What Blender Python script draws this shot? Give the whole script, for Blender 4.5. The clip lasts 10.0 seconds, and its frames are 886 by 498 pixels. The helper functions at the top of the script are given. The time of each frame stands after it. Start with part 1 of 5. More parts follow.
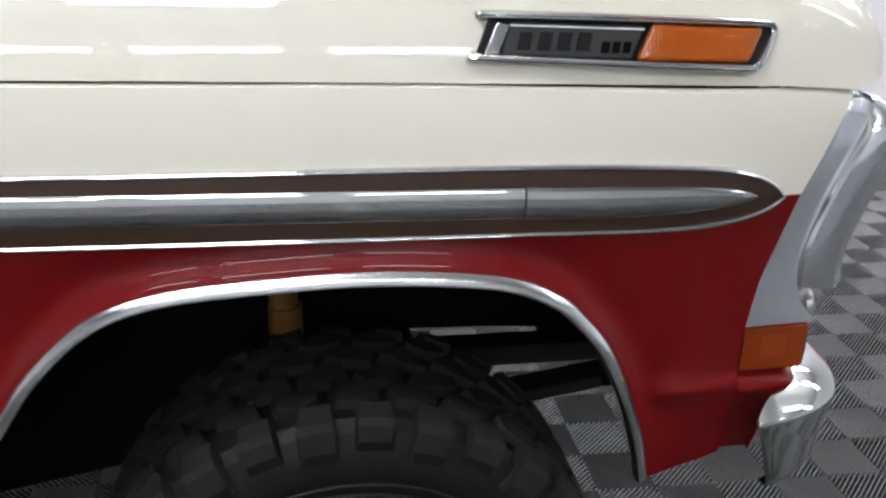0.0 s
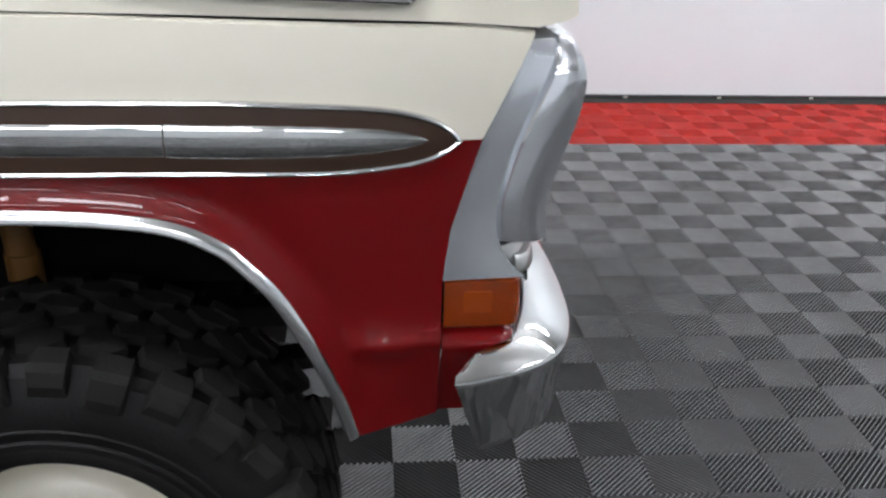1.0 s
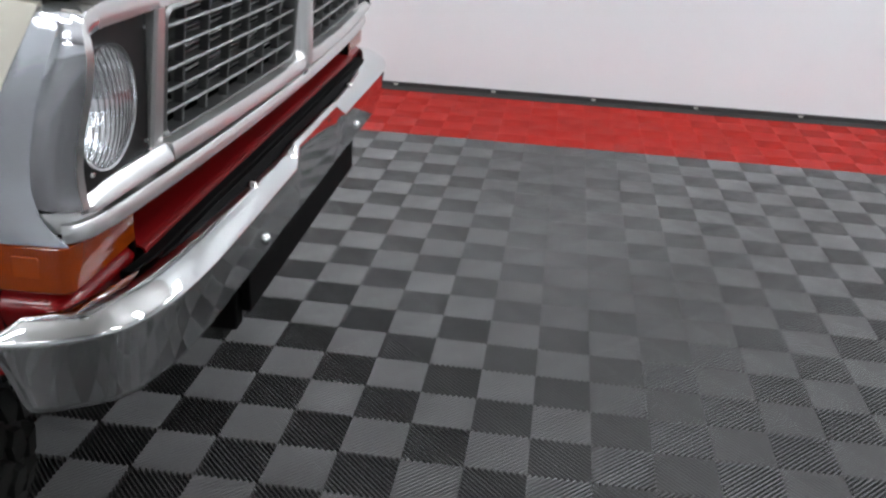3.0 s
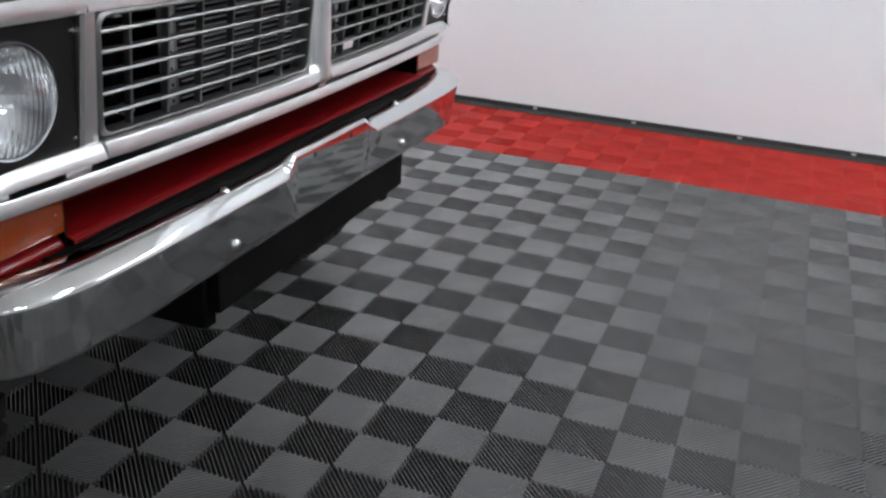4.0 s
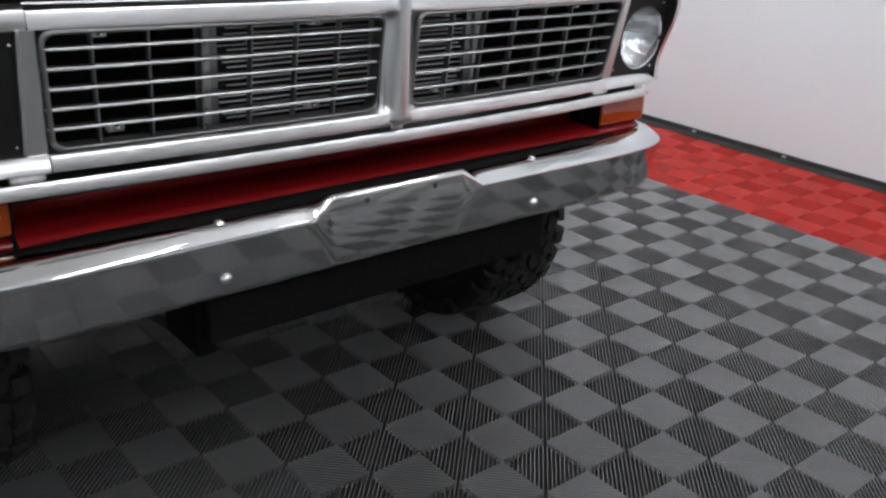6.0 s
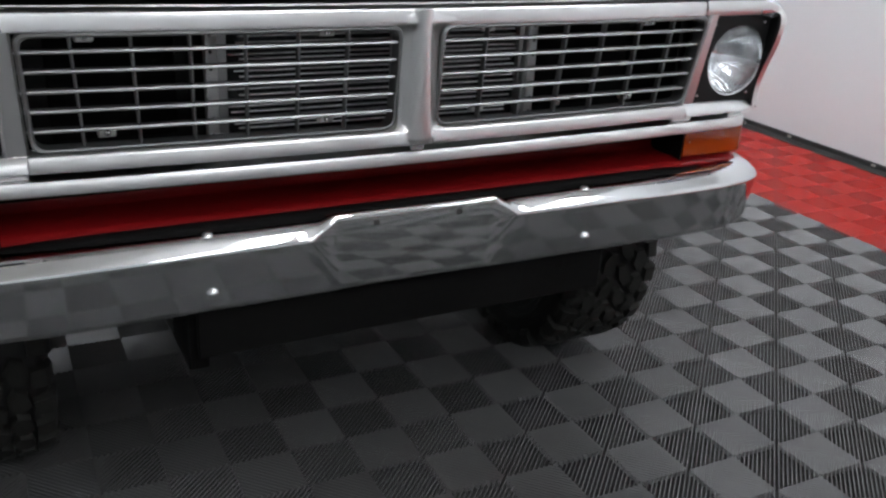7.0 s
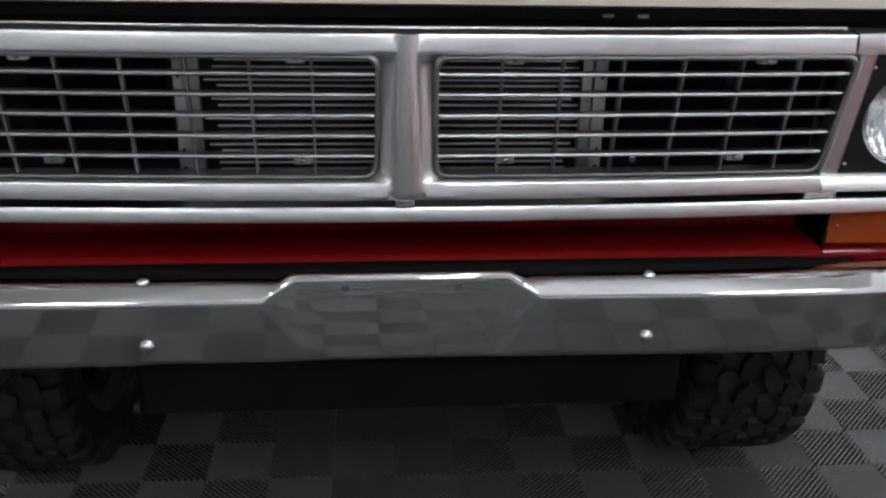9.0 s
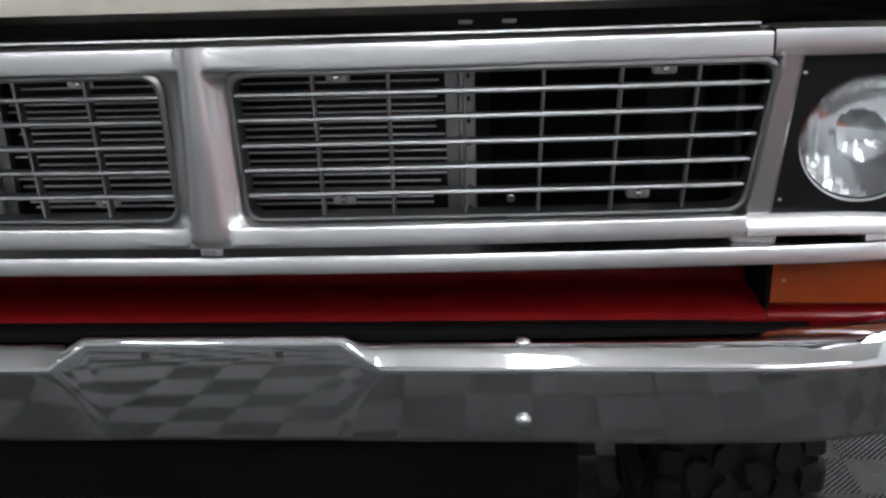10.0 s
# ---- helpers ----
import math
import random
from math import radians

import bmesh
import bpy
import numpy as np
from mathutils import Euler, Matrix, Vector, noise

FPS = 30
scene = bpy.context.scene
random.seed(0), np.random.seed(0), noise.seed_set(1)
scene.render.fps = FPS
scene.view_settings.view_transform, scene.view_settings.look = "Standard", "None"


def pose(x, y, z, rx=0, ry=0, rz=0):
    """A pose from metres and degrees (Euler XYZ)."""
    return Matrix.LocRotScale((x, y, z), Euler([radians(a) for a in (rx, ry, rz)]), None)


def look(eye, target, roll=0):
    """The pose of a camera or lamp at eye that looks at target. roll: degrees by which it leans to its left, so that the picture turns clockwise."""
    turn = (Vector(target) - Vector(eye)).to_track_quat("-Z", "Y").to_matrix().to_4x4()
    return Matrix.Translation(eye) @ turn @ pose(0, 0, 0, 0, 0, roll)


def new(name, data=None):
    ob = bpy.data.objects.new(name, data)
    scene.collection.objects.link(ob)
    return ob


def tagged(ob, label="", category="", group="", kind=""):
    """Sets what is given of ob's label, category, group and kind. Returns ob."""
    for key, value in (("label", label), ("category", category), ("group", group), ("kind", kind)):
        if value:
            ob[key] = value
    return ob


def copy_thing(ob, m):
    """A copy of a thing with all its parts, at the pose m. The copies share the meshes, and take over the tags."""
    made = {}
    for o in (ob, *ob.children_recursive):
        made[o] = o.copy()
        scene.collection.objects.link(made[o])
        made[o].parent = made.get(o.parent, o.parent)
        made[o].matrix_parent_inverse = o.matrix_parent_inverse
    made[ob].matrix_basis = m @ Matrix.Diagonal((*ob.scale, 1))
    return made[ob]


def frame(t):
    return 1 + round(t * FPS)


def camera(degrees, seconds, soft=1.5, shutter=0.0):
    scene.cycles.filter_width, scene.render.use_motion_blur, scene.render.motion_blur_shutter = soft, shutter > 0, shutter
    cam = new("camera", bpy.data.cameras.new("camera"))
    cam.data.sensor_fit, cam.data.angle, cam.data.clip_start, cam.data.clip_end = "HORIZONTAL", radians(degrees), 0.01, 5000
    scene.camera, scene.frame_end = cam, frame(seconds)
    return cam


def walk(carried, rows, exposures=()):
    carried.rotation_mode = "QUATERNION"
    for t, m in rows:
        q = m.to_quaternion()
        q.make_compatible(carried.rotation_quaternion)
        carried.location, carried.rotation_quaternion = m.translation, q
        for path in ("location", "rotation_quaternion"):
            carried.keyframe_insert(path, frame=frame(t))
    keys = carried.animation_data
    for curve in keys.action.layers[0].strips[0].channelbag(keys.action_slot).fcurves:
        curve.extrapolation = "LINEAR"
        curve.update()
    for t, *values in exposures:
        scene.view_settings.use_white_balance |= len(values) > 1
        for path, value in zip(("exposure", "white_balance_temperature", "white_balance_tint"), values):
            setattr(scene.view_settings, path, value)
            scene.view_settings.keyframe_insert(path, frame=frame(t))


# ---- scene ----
cam = camera(52.1, 10.0, soft=2.5)
PATH = [
    (0, (-0.744, -1.954, 1.368), (-0.468, -0.113, 0.636), 1.6),
    (0.3, (-0.554, -1.958, 1.357), (-0.398, -0.114, 0.598), 1.1),
    (0.5, (-0.481, -1.972, 1.353), (-0.318, -0.132, 0.585), 0.7),
    (1, (-0.284, -1.976, 1.322), (-0.114, -0.14, 0.549), 1.6),
    (1.5, (-0.113, -1.94, 1.324), (0.024, -0.114, 0.52), 2.8),
    (2, (0.063, -1.923, 1.311), (0.152, -0.091, 0.512), 2.8),
    (2.5, (0.303, -1.949, 1.326), (0.241, -0.116, 0.529), 2.8),
    (2.7, (0.396, -1.952, 1.330), (0.274, -0.12, 0.535), 2.9),
    (3.8, (0.836, -1.814, 1.329), (0.306, -0.05, 0.552), 3.4),
    (4, (0.93, -1.786, 1.339), (0.297, -0.051, 0.57), 3.5),
    (4.5, (1.078, -1.631, 1.336), (0.228, 0.016, 0.585), 4.1),
    (5, (1.214, -1.469, 1.345), (0.16, 0.058, 0.597), 4.3),
    (5.5, (1.338, -1.299, 1.364), (0.099, 0.078, 0.61), 4.0),
    (7, (1.507, -0.726, 1.376), (-0.134, 0.125, 0.612), 3.2),
    (7.5, (1.521, -0.522, 1.363), (-0.217, 0.12, 0.611), 2.7),
    (8, (1.512, -0.314, 1.354), (-0.296, 0.103, 0.608), 1.8),
    (8.5, (1.423, -0.182, 1.355), (-0.408, 0.091, 0.601), 1.9),
    (9, (1.319, -0.036, 1.366), (-0.523, 0.103, 0.6), 1.3),
    (9.5, (1.213, 0.192, 1.333), (-0.648, 0.146, 0.602), -0.5),
    (10, (1.063, 0.402, 1.261), (-0.824, 0.242, 0.615), -1.9),
]
walk(cam, [(t, look(eye, target, roll)) for t, eye, target, roll in PATH],
     exposures=[(0.0, -0.06), (2.5, -0.15), (4.5, -0.22), (6.5, -0.31), (7.5, -0.38), (8.5, -0.43), (9.5, -0.46), (10.0, -0.46)])

# ---- light ----
world = bpy.data.worlds.new("world")
scene.world = world
world.use_nodes = True
world.node_tree.nodes["Background"].inputs[0].default_value = (0.8, 0.85, 1.0, 1)
world.node_tree.nodes["Background"].inputs[1].default_value = 0.02
scene.view_settings.exposure = 0.0
LAMP_POWER = 30.0

# ---- helpers for building ----


def part(name, bm, mats, parent=None, label="", bevel=0.0, solid=0.0, angle=38, flat=False):
    """Link a bmesh as one mesh object, with smooth faces and sharp edges by angle."""
    bmesh.ops.recalc_face_normals(bm, faces=bm.faces[:])
    limit = radians(angle)
    for f in bm.faces:
        f.smooth = True
    for e in bm.edges:
        if len(e.link_faces) == 1 or e.calc_face_angle(0) > limit:
            e.smooth = False
    me = bpy.data.meshes.new(name)
    bm.to_mesh(me)
    bm.free()
    for m in mats if isinstance(mats, (list, tuple)) else [mats]:
        me.materials.append(m)
    ob = new(name, me)
    if parent is not None:
        ob.parent = parent
    if solid:
        mod = ob.modifiers.new("thick", "SOLIDIFY")
        mod.thickness, mod.offset = solid, 0
    if flat:
        mod = ob.modifiers.new("flats", "WEIGHTED_NORMAL")
        mod.keep_sharp = True
    if bevel:
        mod = ob.modifiers.new("edge", "BEVEL")
        mod.width, mod.segments, mod.limit_method, mod.angle_limit = bevel, 2, "ANGLE", radians(40)
        mod.harden_normals = False
    if label:
        ob["label"] = label
    return ob


def place(ob, m):
    ob.matrix_basis = m
    return ob


def quad_grid(bm, pts, closed_u=False, closed_v=False, mat=None):
    """pts[u][v] -> quads. mat(u, v) gives a material index."""
    vs = [[bm.verts.new(p) for p in row] for row in pts]
    nu, nv = len(vs), len(vs[0])
    for u in range(nu if closed_u else nu - 1):
        for v in range(nv if closed_v else nv - 1):
            a, b = vs[u], vs[(u + 1) % nu]
            f = bm.faces.new((a[v], a[(v + 1) % nv], b[(v + 1) % nv], b[v]))
            if mat:
                f.material_index = mat(u, v)
    return vs


def add_box(bm, lo, hi, turn=None):
    """A box from corner to corner, turned about its middle by an optional matrix."""
    lo, hi = Vector(lo), Vector(hi)
    mid, half = (lo + hi) / 2, (hi - lo) / 2
    m = Matrix.Translation(mid) @ (turn or Matrix()) @ Matrix.Diagonal((half.x * 2, half.y * 2, half.z * 2, 1))
    bmesh.ops.create_cube(bm, size=1, matrix=m)


def add_prism(bm, outline, fn, depth):
    """An outline of (u, v) pairs, mapped by fn(u, v, d) at d = 0 and d = depth."""
    a = [bm.verts.new(fn(u, v, 0.0)) for u, v in outline]
    b = [bm.verts.new(fn(u, v, depth)) for u, v in outline]
    n = len(a)
    bm.faces.new(a)
    bm.faces.new(b[::-1])
    for k in range(n):
        bm.faces.new((a[k], b[k], b[(k + 1) % n], a[(k + 1) % n]))


def add_tube(bm, pts, r, seg=10, cap=True):
    """A round tube along points. r: one radius or one a point."""
    pts = [Vector(p) for p in pts]
    rings = []
    up = Vector((0.123, 0.31, 0.94))
    for k, p in enumerate(pts):
        d = (pts[min(k + 1, len(pts) - 1)] - pts[max(k - 1, 0)]).normalized()
        a = d.cross(up).normalized()
        b = d.cross(a)
        rr = r[k] if isinstance(r, (list, tuple)) else r
        rings.append([p + rr * (math.cos(2 * math.pi * s / seg) * a + math.sin(2 * math.pi * s / seg) * b) for s in range(seg)])
    vs = quad_grid(bm, rings, closed_v=True)
    if cap:
        bm.faces.new(vs[0])
        bm.faces.new(vs[-1][::-1])


def add_lathe(bm, prof, seg=48, axis="y", close=False):
    """prof: (radius, along) pairs, turned about an axis."""
    rows = []
    for k in range(seg):
        c, s = math.cos(2 * math.pi * k / seg), math.sin(2 * math.pi * k / seg)
        if axis == "y":
            rows.append([(r * c, h, r * s) for r, h in prof])
        elif axis == "x":
            rows.append([(h, r * c, r * s) for r, h in prof])
        else:
            rows.append([(r * c, r * s, h) for r, h in prof])
    quad_grid(bm, rows, closed_u=True, closed_v=close)
    bmesh.ops.remove_doubles(bm, verts=bm.verts[:], dist=1e-6)


def lerp_at(x, pairs):
    """A smooth value at x from (x, value) pairs in rising x."""
    if x <= pairs[0][0]:
        return pairs[0][1]
    for (a, va), (b, vb) in zip(pairs, pairs[1:]):
        if x <= b:
            t = (x - a) / (b - a)
            return va + (vb - va) * t
    return pairs[-1][1]


def spline(pts, per=6):
    """A Catmull-Rom line through points."""
    pts = [Vector(p) for p in pts]
    out = []
    for k in range(len(pts) - 1):
        p0, p1, p2, p3 = pts[max(k - 1, 0)], pts[k], pts[k + 1], pts[min(k + 2, len(pts) - 1)]
        for s in range(per):
            t = s / per
            out.append(0.5 * (2 * p1 + (p2 - p0) * t + (2 * p0 - 5 * p1 + 4 * p2 - p3) * t * t + (3 * p1 - p0 - 3 * p2 + p3) * t ** 3))
    out.append(pts[-1])
    return out


def sweep(bm, path, profile, normal, close=True):
    """A profile of (a, b) pairs along a path: a along the side direction, b along the given normal (vector or one a point)."""
    rings = []
    n = len(path)
    for k, p in enumerate(path):
        d = (path[min(k + 1, n - 1)] - path[max(k - 1, 0)]).normalized()
        nn = normal[k] if isinstance(normal, list) else normal
        side = d.cross(nn).normalized()
        rings.append([p + a * side + b * nn for a, b in profile])
    vs = quad_grid(bm, rings, closed_v=close)
    if close:
        bm.faces.new(vs[0])
        bm.faces.new(vs[-1][::-1])


def bar(u0, u1, v0, v1):
    return [(u0, v0), (u1, v0), (u1, v1), (u0, v1)]


def rounded(corners, r, seg=5):
    """A polygon with rounded corners, from (u, v) corners."""
    out = []
    n = len(corners)
    for k in range(n):
        p, a, b = Vector(corners[k]), Vector(corners[k - 1]), Vector(corners[(k + 1) % n])
        da, db = (a - p).normalized(), (b - p).normalized()
        for s in range(seg + 1):
            t = s / seg
            q = p + da * r * (1 - t) ** 2 + db * r * t ** 2
            out.append((q.x, q.y))
    return out


# ---- materials ----


def material(name, color, rough=0.5, metal=0.0, coat=0.0, vary=0.06, scale=8.0, bump=0.0, bump_scale=200.0, rough_vary=0.08, spec=0.5, per_object=0.0, coat_rough=0.03):
    m = bpy.data.materials.new(name)
    m.use_nodes = True
    nt = m.node_tree
    b = nt.nodes["Principled BSDF"]
    b.inputs["Metallic"].default_value = metal
    b.inputs["Coat Weight"].default_value = coat
    b.inputs["Coat Roughness"].default_value = coat_rough
    b.inputs["Specular IOR Level"].default_value = spec
    geo = nt.nodes.new("ShaderNodeNewGeometry")
    big = nt.nodes.new("ShaderNodeTexNoise")
    big.inputs["Scale"].default_value = scale
    big.inputs["Detail"].default_value = 5
    fine = nt.nodes.new("ShaderNodeTexNoise")
    fine.inputs["Scale"].default_value = bump_scale
    fine.inputs["Detail"].default_value = 2
    for n in (big, fine):
        nt.links.new(geo.outputs["Position"], n.inputs["Vector"])
    mix = nt.nodes.new("ShaderNodeMix")
    mix.data_type = "RGBA"
    mix.inputs["A"].default_value = (*[c * (1 - vary) for c in color], 1)
    mix.inputs["B"].default_value = (*[min(1, c * (1 + vary)) for c in color], 1)
    nt.links.new(big.outputs["Fac"], mix.inputs["Factor"])
    last = mix.outputs["Result"]
    if per_object:
        info = nt.nodes.new("ShaderNodeObjectInfo")
        hsv = nt.nodes.new("ShaderNodeHueSaturation")
        mr = nt.nodes.new("ShaderNodeMapRange")
        mr.inputs["To Min"].default_value, mr.inputs["To Max"].default_value = 1 - per_object, 1 + per_object
        nt.links.new(info.outputs["Random"], mr.inputs["Value"])
        nt.links.new(mr.outputs["Result"], hsv.inputs["Value"])
        nt.links.new(last, hsv.inputs["Color"])
        last = hsv.outputs["Color"]
    nt.links.new(last, b.inputs["Base Color"])
    rr = nt.nodes.new("ShaderNodeMapRange")
    rr.inputs["To Min"].default_value, rr.inputs["To Max"].default_value = max(0.01, rough - rough_vary), min(1, rough + rough_vary)
    nt.links.new(big.outputs["Fac"], rr.inputs["Value"])
    nt.links.new(rr.outputs["Result"], b.inputs["Roughness"])
    if bump:
        bp = nt.nodes.new("ShaderNodeBump")
        bp.inputs["Strength"].default_value = bump
        bp.inputs["Distance"].default_value = 0.002
        nt.links.new(fine.outputs["Fac"], bp.inputs["Height"])
        nt.links.new(bp.outputs["Normal"], b.inputs["Normal"])
    return m


M_CREAM = material("cream_paint", (0.84, 0.79, 0.665), 0.3, 0, 0.8, 0.015, 3, 0.015, 90, 0.03, 0.15)
M_RED = material("red_paint", (0.170, 0.003, 0.0040), 0.4, 0, 0.6, 0.05, 3, 0.01, 90, 0.03, 0.08)
# body red made darker and duller for the shade below the grille bar
M_PAN = material("shaded_red_pan_paint", (0.15, 0.004, 0.0045), 0.45, 0, 0.12, 0.08, 5, 0.02, 90, 0.05, 0.08, coat_rough=0.12)
M_CHROME = material("chrome", (0.66, 0.665, 0.665), 0.05, 1, 0, 0.04, 6, 0.004, 60, 0.02)
M_STAINLESS = material("stainless_trim", (0.74, 0.74, 0.74), 0.16, 1, 0, 0.03, 30, 0.0, 300, 0.02)
M_ALU = material("polished_aluminium", (0.86, 0.89, 0.94), 0.2, 0.82, 0, 0.05, 6, 0.02, 300, 0.04)
M_POLISHED = material("polished_die_casting", (0.87, 0.89, 0.93), 0.11, 0.95, 0, 0.05, 7, 0.02, 200, 0.04)
M_SATIN = material("satin_silver", (0.75, 0.745, 0.735), 0.3, 1, 0, 0.03, 20, 0.0, 300, 0.02)
M_BARS = material("grille_silver", (0.28, 0.28, 0.275), 0.42, 1, 0, 0.04, 30, 0, 300, 0.02)
M_BLACK = material("black_paint", (0.009, 0.009, 0.009), 0.45, 0, 0, 0.2, 10, 0.05, 200, 0.1, 0.2)
M_SATIN_BLACK = material("satin_black_steel", (0.028, 0.028, 0.029), 0.5, 0, 0, 0.2, 10, 0.1, 120, 0.1)
# darker than black paint: shade below the truck and in the arches is included
M_CHASSIS = material("shaded_chassis_black", (0.0032, 0.003, 0.0028), 0.75, 0, 0, 0.4, 8, 0.3, 60, 0.1, 0.08)
M_FRAME = material("dusty_frame_paint", (0.014, 0.013, 0.011), 0.7, 0, 0, 0.4, 8, 0.3, 60, 0.1, 0.3)
M_RUBBER = material("tyre_rubber", (0.0075, 0.0072, 0.007), 0.55, 0, 0, 0.5, 25, 0.4, 200, 0.1, 0.25)
M_TREAD = material("dusty_tread_rubber", (0.0130, 0.0128, 0.0110), 0.8, 0, 0, 0.55, 22, 0.4, 200, 0.1, 0.25)
M_TILE = material("grey_tile_plastic", (0.066, 0.0645, 0.0625), 0.26, 0, 0.8, 0.08, 3.2, 0.05, 400, 0.012, 1.0, 0.06, coat_rough=0.24)
M_TILE_RED = material("red_tile_plastic", (0.36, 0.0165, 0.0105), 0.4, 0, 0, 0.1, 2.2, 0.05, 400, 0.02, 0.3, 0.04)
M_TILE_STAIN = material("stained_tile_plastic", (0.066, 0.0645, 0.0625), 0.26, 0, 0.8, 0.08, 3.2, 0.05, 400, 0.012, 1.0, coat_rough=0.24)


def add_stain(m, centre, radius, color):
    """An uneven round oil stain over a material."""
    nt = m.node_tree
    b = nt.nodes["Principled BSDF"]
    before = b.inputs["Base Color"].links[0].from_socket
    geo = nt.nodes.new("ShaderNodeNewGeometry")
    dist = nt.nodes.new("ShaderNodeVectorMath")
    dist.operation = "DISTANCE"
    dist.inputs[1].default_value = centre
    noise = nt.nodes.new("ShaderNodeTexNoise")
    noise.inputs["Scale"].default_value = 45
    noise.inputs["Detail"].default_value = 4
    total = nt.nodes.new("ShaderNodeMath")
    total.operation = "MULTIPLY_ADD"
    total.inputs[1].default_value = radius * 1.4
    edge = nt.nodes.new("ShaderNodeMapRange")
    edge.inputs["From Min"].default_value, edge.inputs["From Max"].default_value = radius * 1.25, radius * 1.95
    edge.inputs["To Min"].default_value, edge.inputs["To Max"].default_value = 0.8, 0.0
    mix = nt.nodes.new("ShaderNodeMix")
    mix.data_type = "RGBA"
    mix.inputs["B"].default_value = (*color, 1)
    nt.links.new(geo.outputs["Position"], dist.inputs[0])
    nt.links.new(geo.outputs["Position"], noise.inputs["Vector"])
    nt.links.new(noise.outputs["Fac"], total.inputs[0])
    nt.links.new(dist.outputs["Value"], total.inputs[2])
    nt.links.new(total.outputs["Value"], edge.inputs["Value"])
    nt.links.new(edge.outputs["Result"], mix.inputs["Factor"])
    nt.links.new(before, mix.inputs["A"])
    nt.links.new(mix.outputs["Result"], b.inputs["Base Color"])


add_stain(M_TILE_STAIN, (-0.345, 1.75, 0), 0.06, (0.03, 0.028, 0.025))
M_UNDER = material("under_tile_black", (0.026, 0.025, 0.023), 0.9, 0, 0, 0.3, 6)
M_EDGE = material("edge_black_rubber", (0.018, 0.018, 0.017), 0.7, 0, 0, 0.3, 12, 0.1, 80)
# cool tint in the white offsets red light bounced from the tiles
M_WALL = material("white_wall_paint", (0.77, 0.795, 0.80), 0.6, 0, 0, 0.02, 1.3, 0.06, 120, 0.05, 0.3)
# grey chosen to dim the ceiling's bounce and its reflection in chrome
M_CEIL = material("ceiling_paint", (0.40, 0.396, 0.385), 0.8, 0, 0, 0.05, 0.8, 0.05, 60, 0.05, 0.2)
M_WOOD = material("brown_woodgrain_vinyl", (0.044, 0.020, 0.010), 0.45, 0, 0.12, 0.25, 40, 0.05, 300, 0.08)
M_SHOCK = material("yellow_shock_paint", (0.17, 0.075, 0.014), 0.5, 0, 0, 0.2, 10, 0.05, 100)
M_COND = material("condenser_fins", (0.86, 0.86, 0.86), 0.5, 0.0, 0, 0.2, 30, 0.1, 300)
M_CHROME_HAZE_DIM = material("hazy_dim_chrome", (0.58, 0.59, 0.585), 0.045, 1, 0, 0.14, 14, 0.003, 60, 0.02)
M_REFLECTOR = material("silvered_bowl", (0.92, 0.92, 0.90), 0.11, 1, 0, 0.04, 30)
M_BOLT = material("bright_steel", (0.75, 0.75, 0.75), 0.2, 1, 0, 0.05, 40)
M_SPECK = material("dark_speck", (0.02, 0.014, 0.01), 0.7)
M_CLIP = material("dull_clip_metal", (0.42, 0.41, 0.37), 0.5, 0.2, 0, 0.25, 60, 0.05, 200)
M_BRACKET = material("grey_bracket_zinc", (0.42, 0.42, 0.41), 0.5, 0.0, 0, 0.2, 30, 0.05, 200)
M_STEEL = material("zinc_bracket", (0.82, 0.82, 0.79), 0.5, 0.0, 0, 0.12, 30, 0.05, 200)


def lens_material(name, color, rough=0.08):
    m = bpy.data.materials.new(name)
    m.use_nodes = True
    nt = m.node_tree
    b = nt.nodes["Principled BSDF"]
    b.inputs["Base Color"].default_value = (*color, 1)
    b.inputs["Roughness"].default_value = rough
    b.inputs["Transmission Weight"].default_value = 0.45
    b.inputs["Coat Weight"].default_value = 0.25
    tex = nt.nodes.new("ShaderNodeTexWave")
    tex.inputs["Scale"].default_value = 70
    tex.inputs["Distortion"].default_value = 0.4
    geo = nt.nodes.new("ShaderNodeNewGeometry")
    nt.links.new(geo.outputs["Position"], tex.inputs["Vector"])
    bp = nt.nodes.new("ShaderNodeBump")
    bp.inputs["Strength"].default_value = 0.12
    bp.inputs["Distance"].default_value = 0.002
    nt.links.new(tex.outputs["Fac"], bp.inputs["Height"])
    nt.links.new(bp.outputs["Normal"], b.inputs["Normal"])
    return m


M_AMBER = lens_material("amber_lens", (0.42, 0.060, 0.002))
M_AMBER_DEEP = lens_material("amber_window", (0.50, 0.080, 0.003), 0.1)
M_AMBER_PALE = lens_material("bright_amber_lens", (0.78, 0.155, 0.006))


def glass_material():
    m = bpy.data.materials.new("headlight_glass")
    m.use_nodes = True
    nt = m.node_tree
    b = nt.nodes["Principled BSDF"]
    b.inputs["Base Color"].default_value = (0.95, 0.97, 1, 1)
    b.inputs["Roughness"].default_value = 0.03
    b.inputs["Transmission Weight"].default_value = 1.0
    b.inputs["IOR"].default_value = 1.45
    geo = nt.nodes.new("ShaderNodeNewGeometry")
    tex = nt.nodes.new("ShaderNodeTexWave")
    tex.bands_direction = "Y"
    tex.inputs["Scale"].default_value = 28
    tex.inputs["Distortion"].default_value = 0.3
    nt.links.new(geo.outputs["Position"], tex.inputs["Vector"])
    bp = nt.nodes.new("ShaderNodeBump")
    bp.inputs["Strength"].default_value = 0.2
    bp.inputs["Distance"].default_value = 0.004
    nt.links.new(tex.outputs["Fac"], bp.inputs["Height"])
    nt.links.new(bp.outputs["Normal"], b.inputs["Normal"])
    return m


M_GLASS = glass_material()


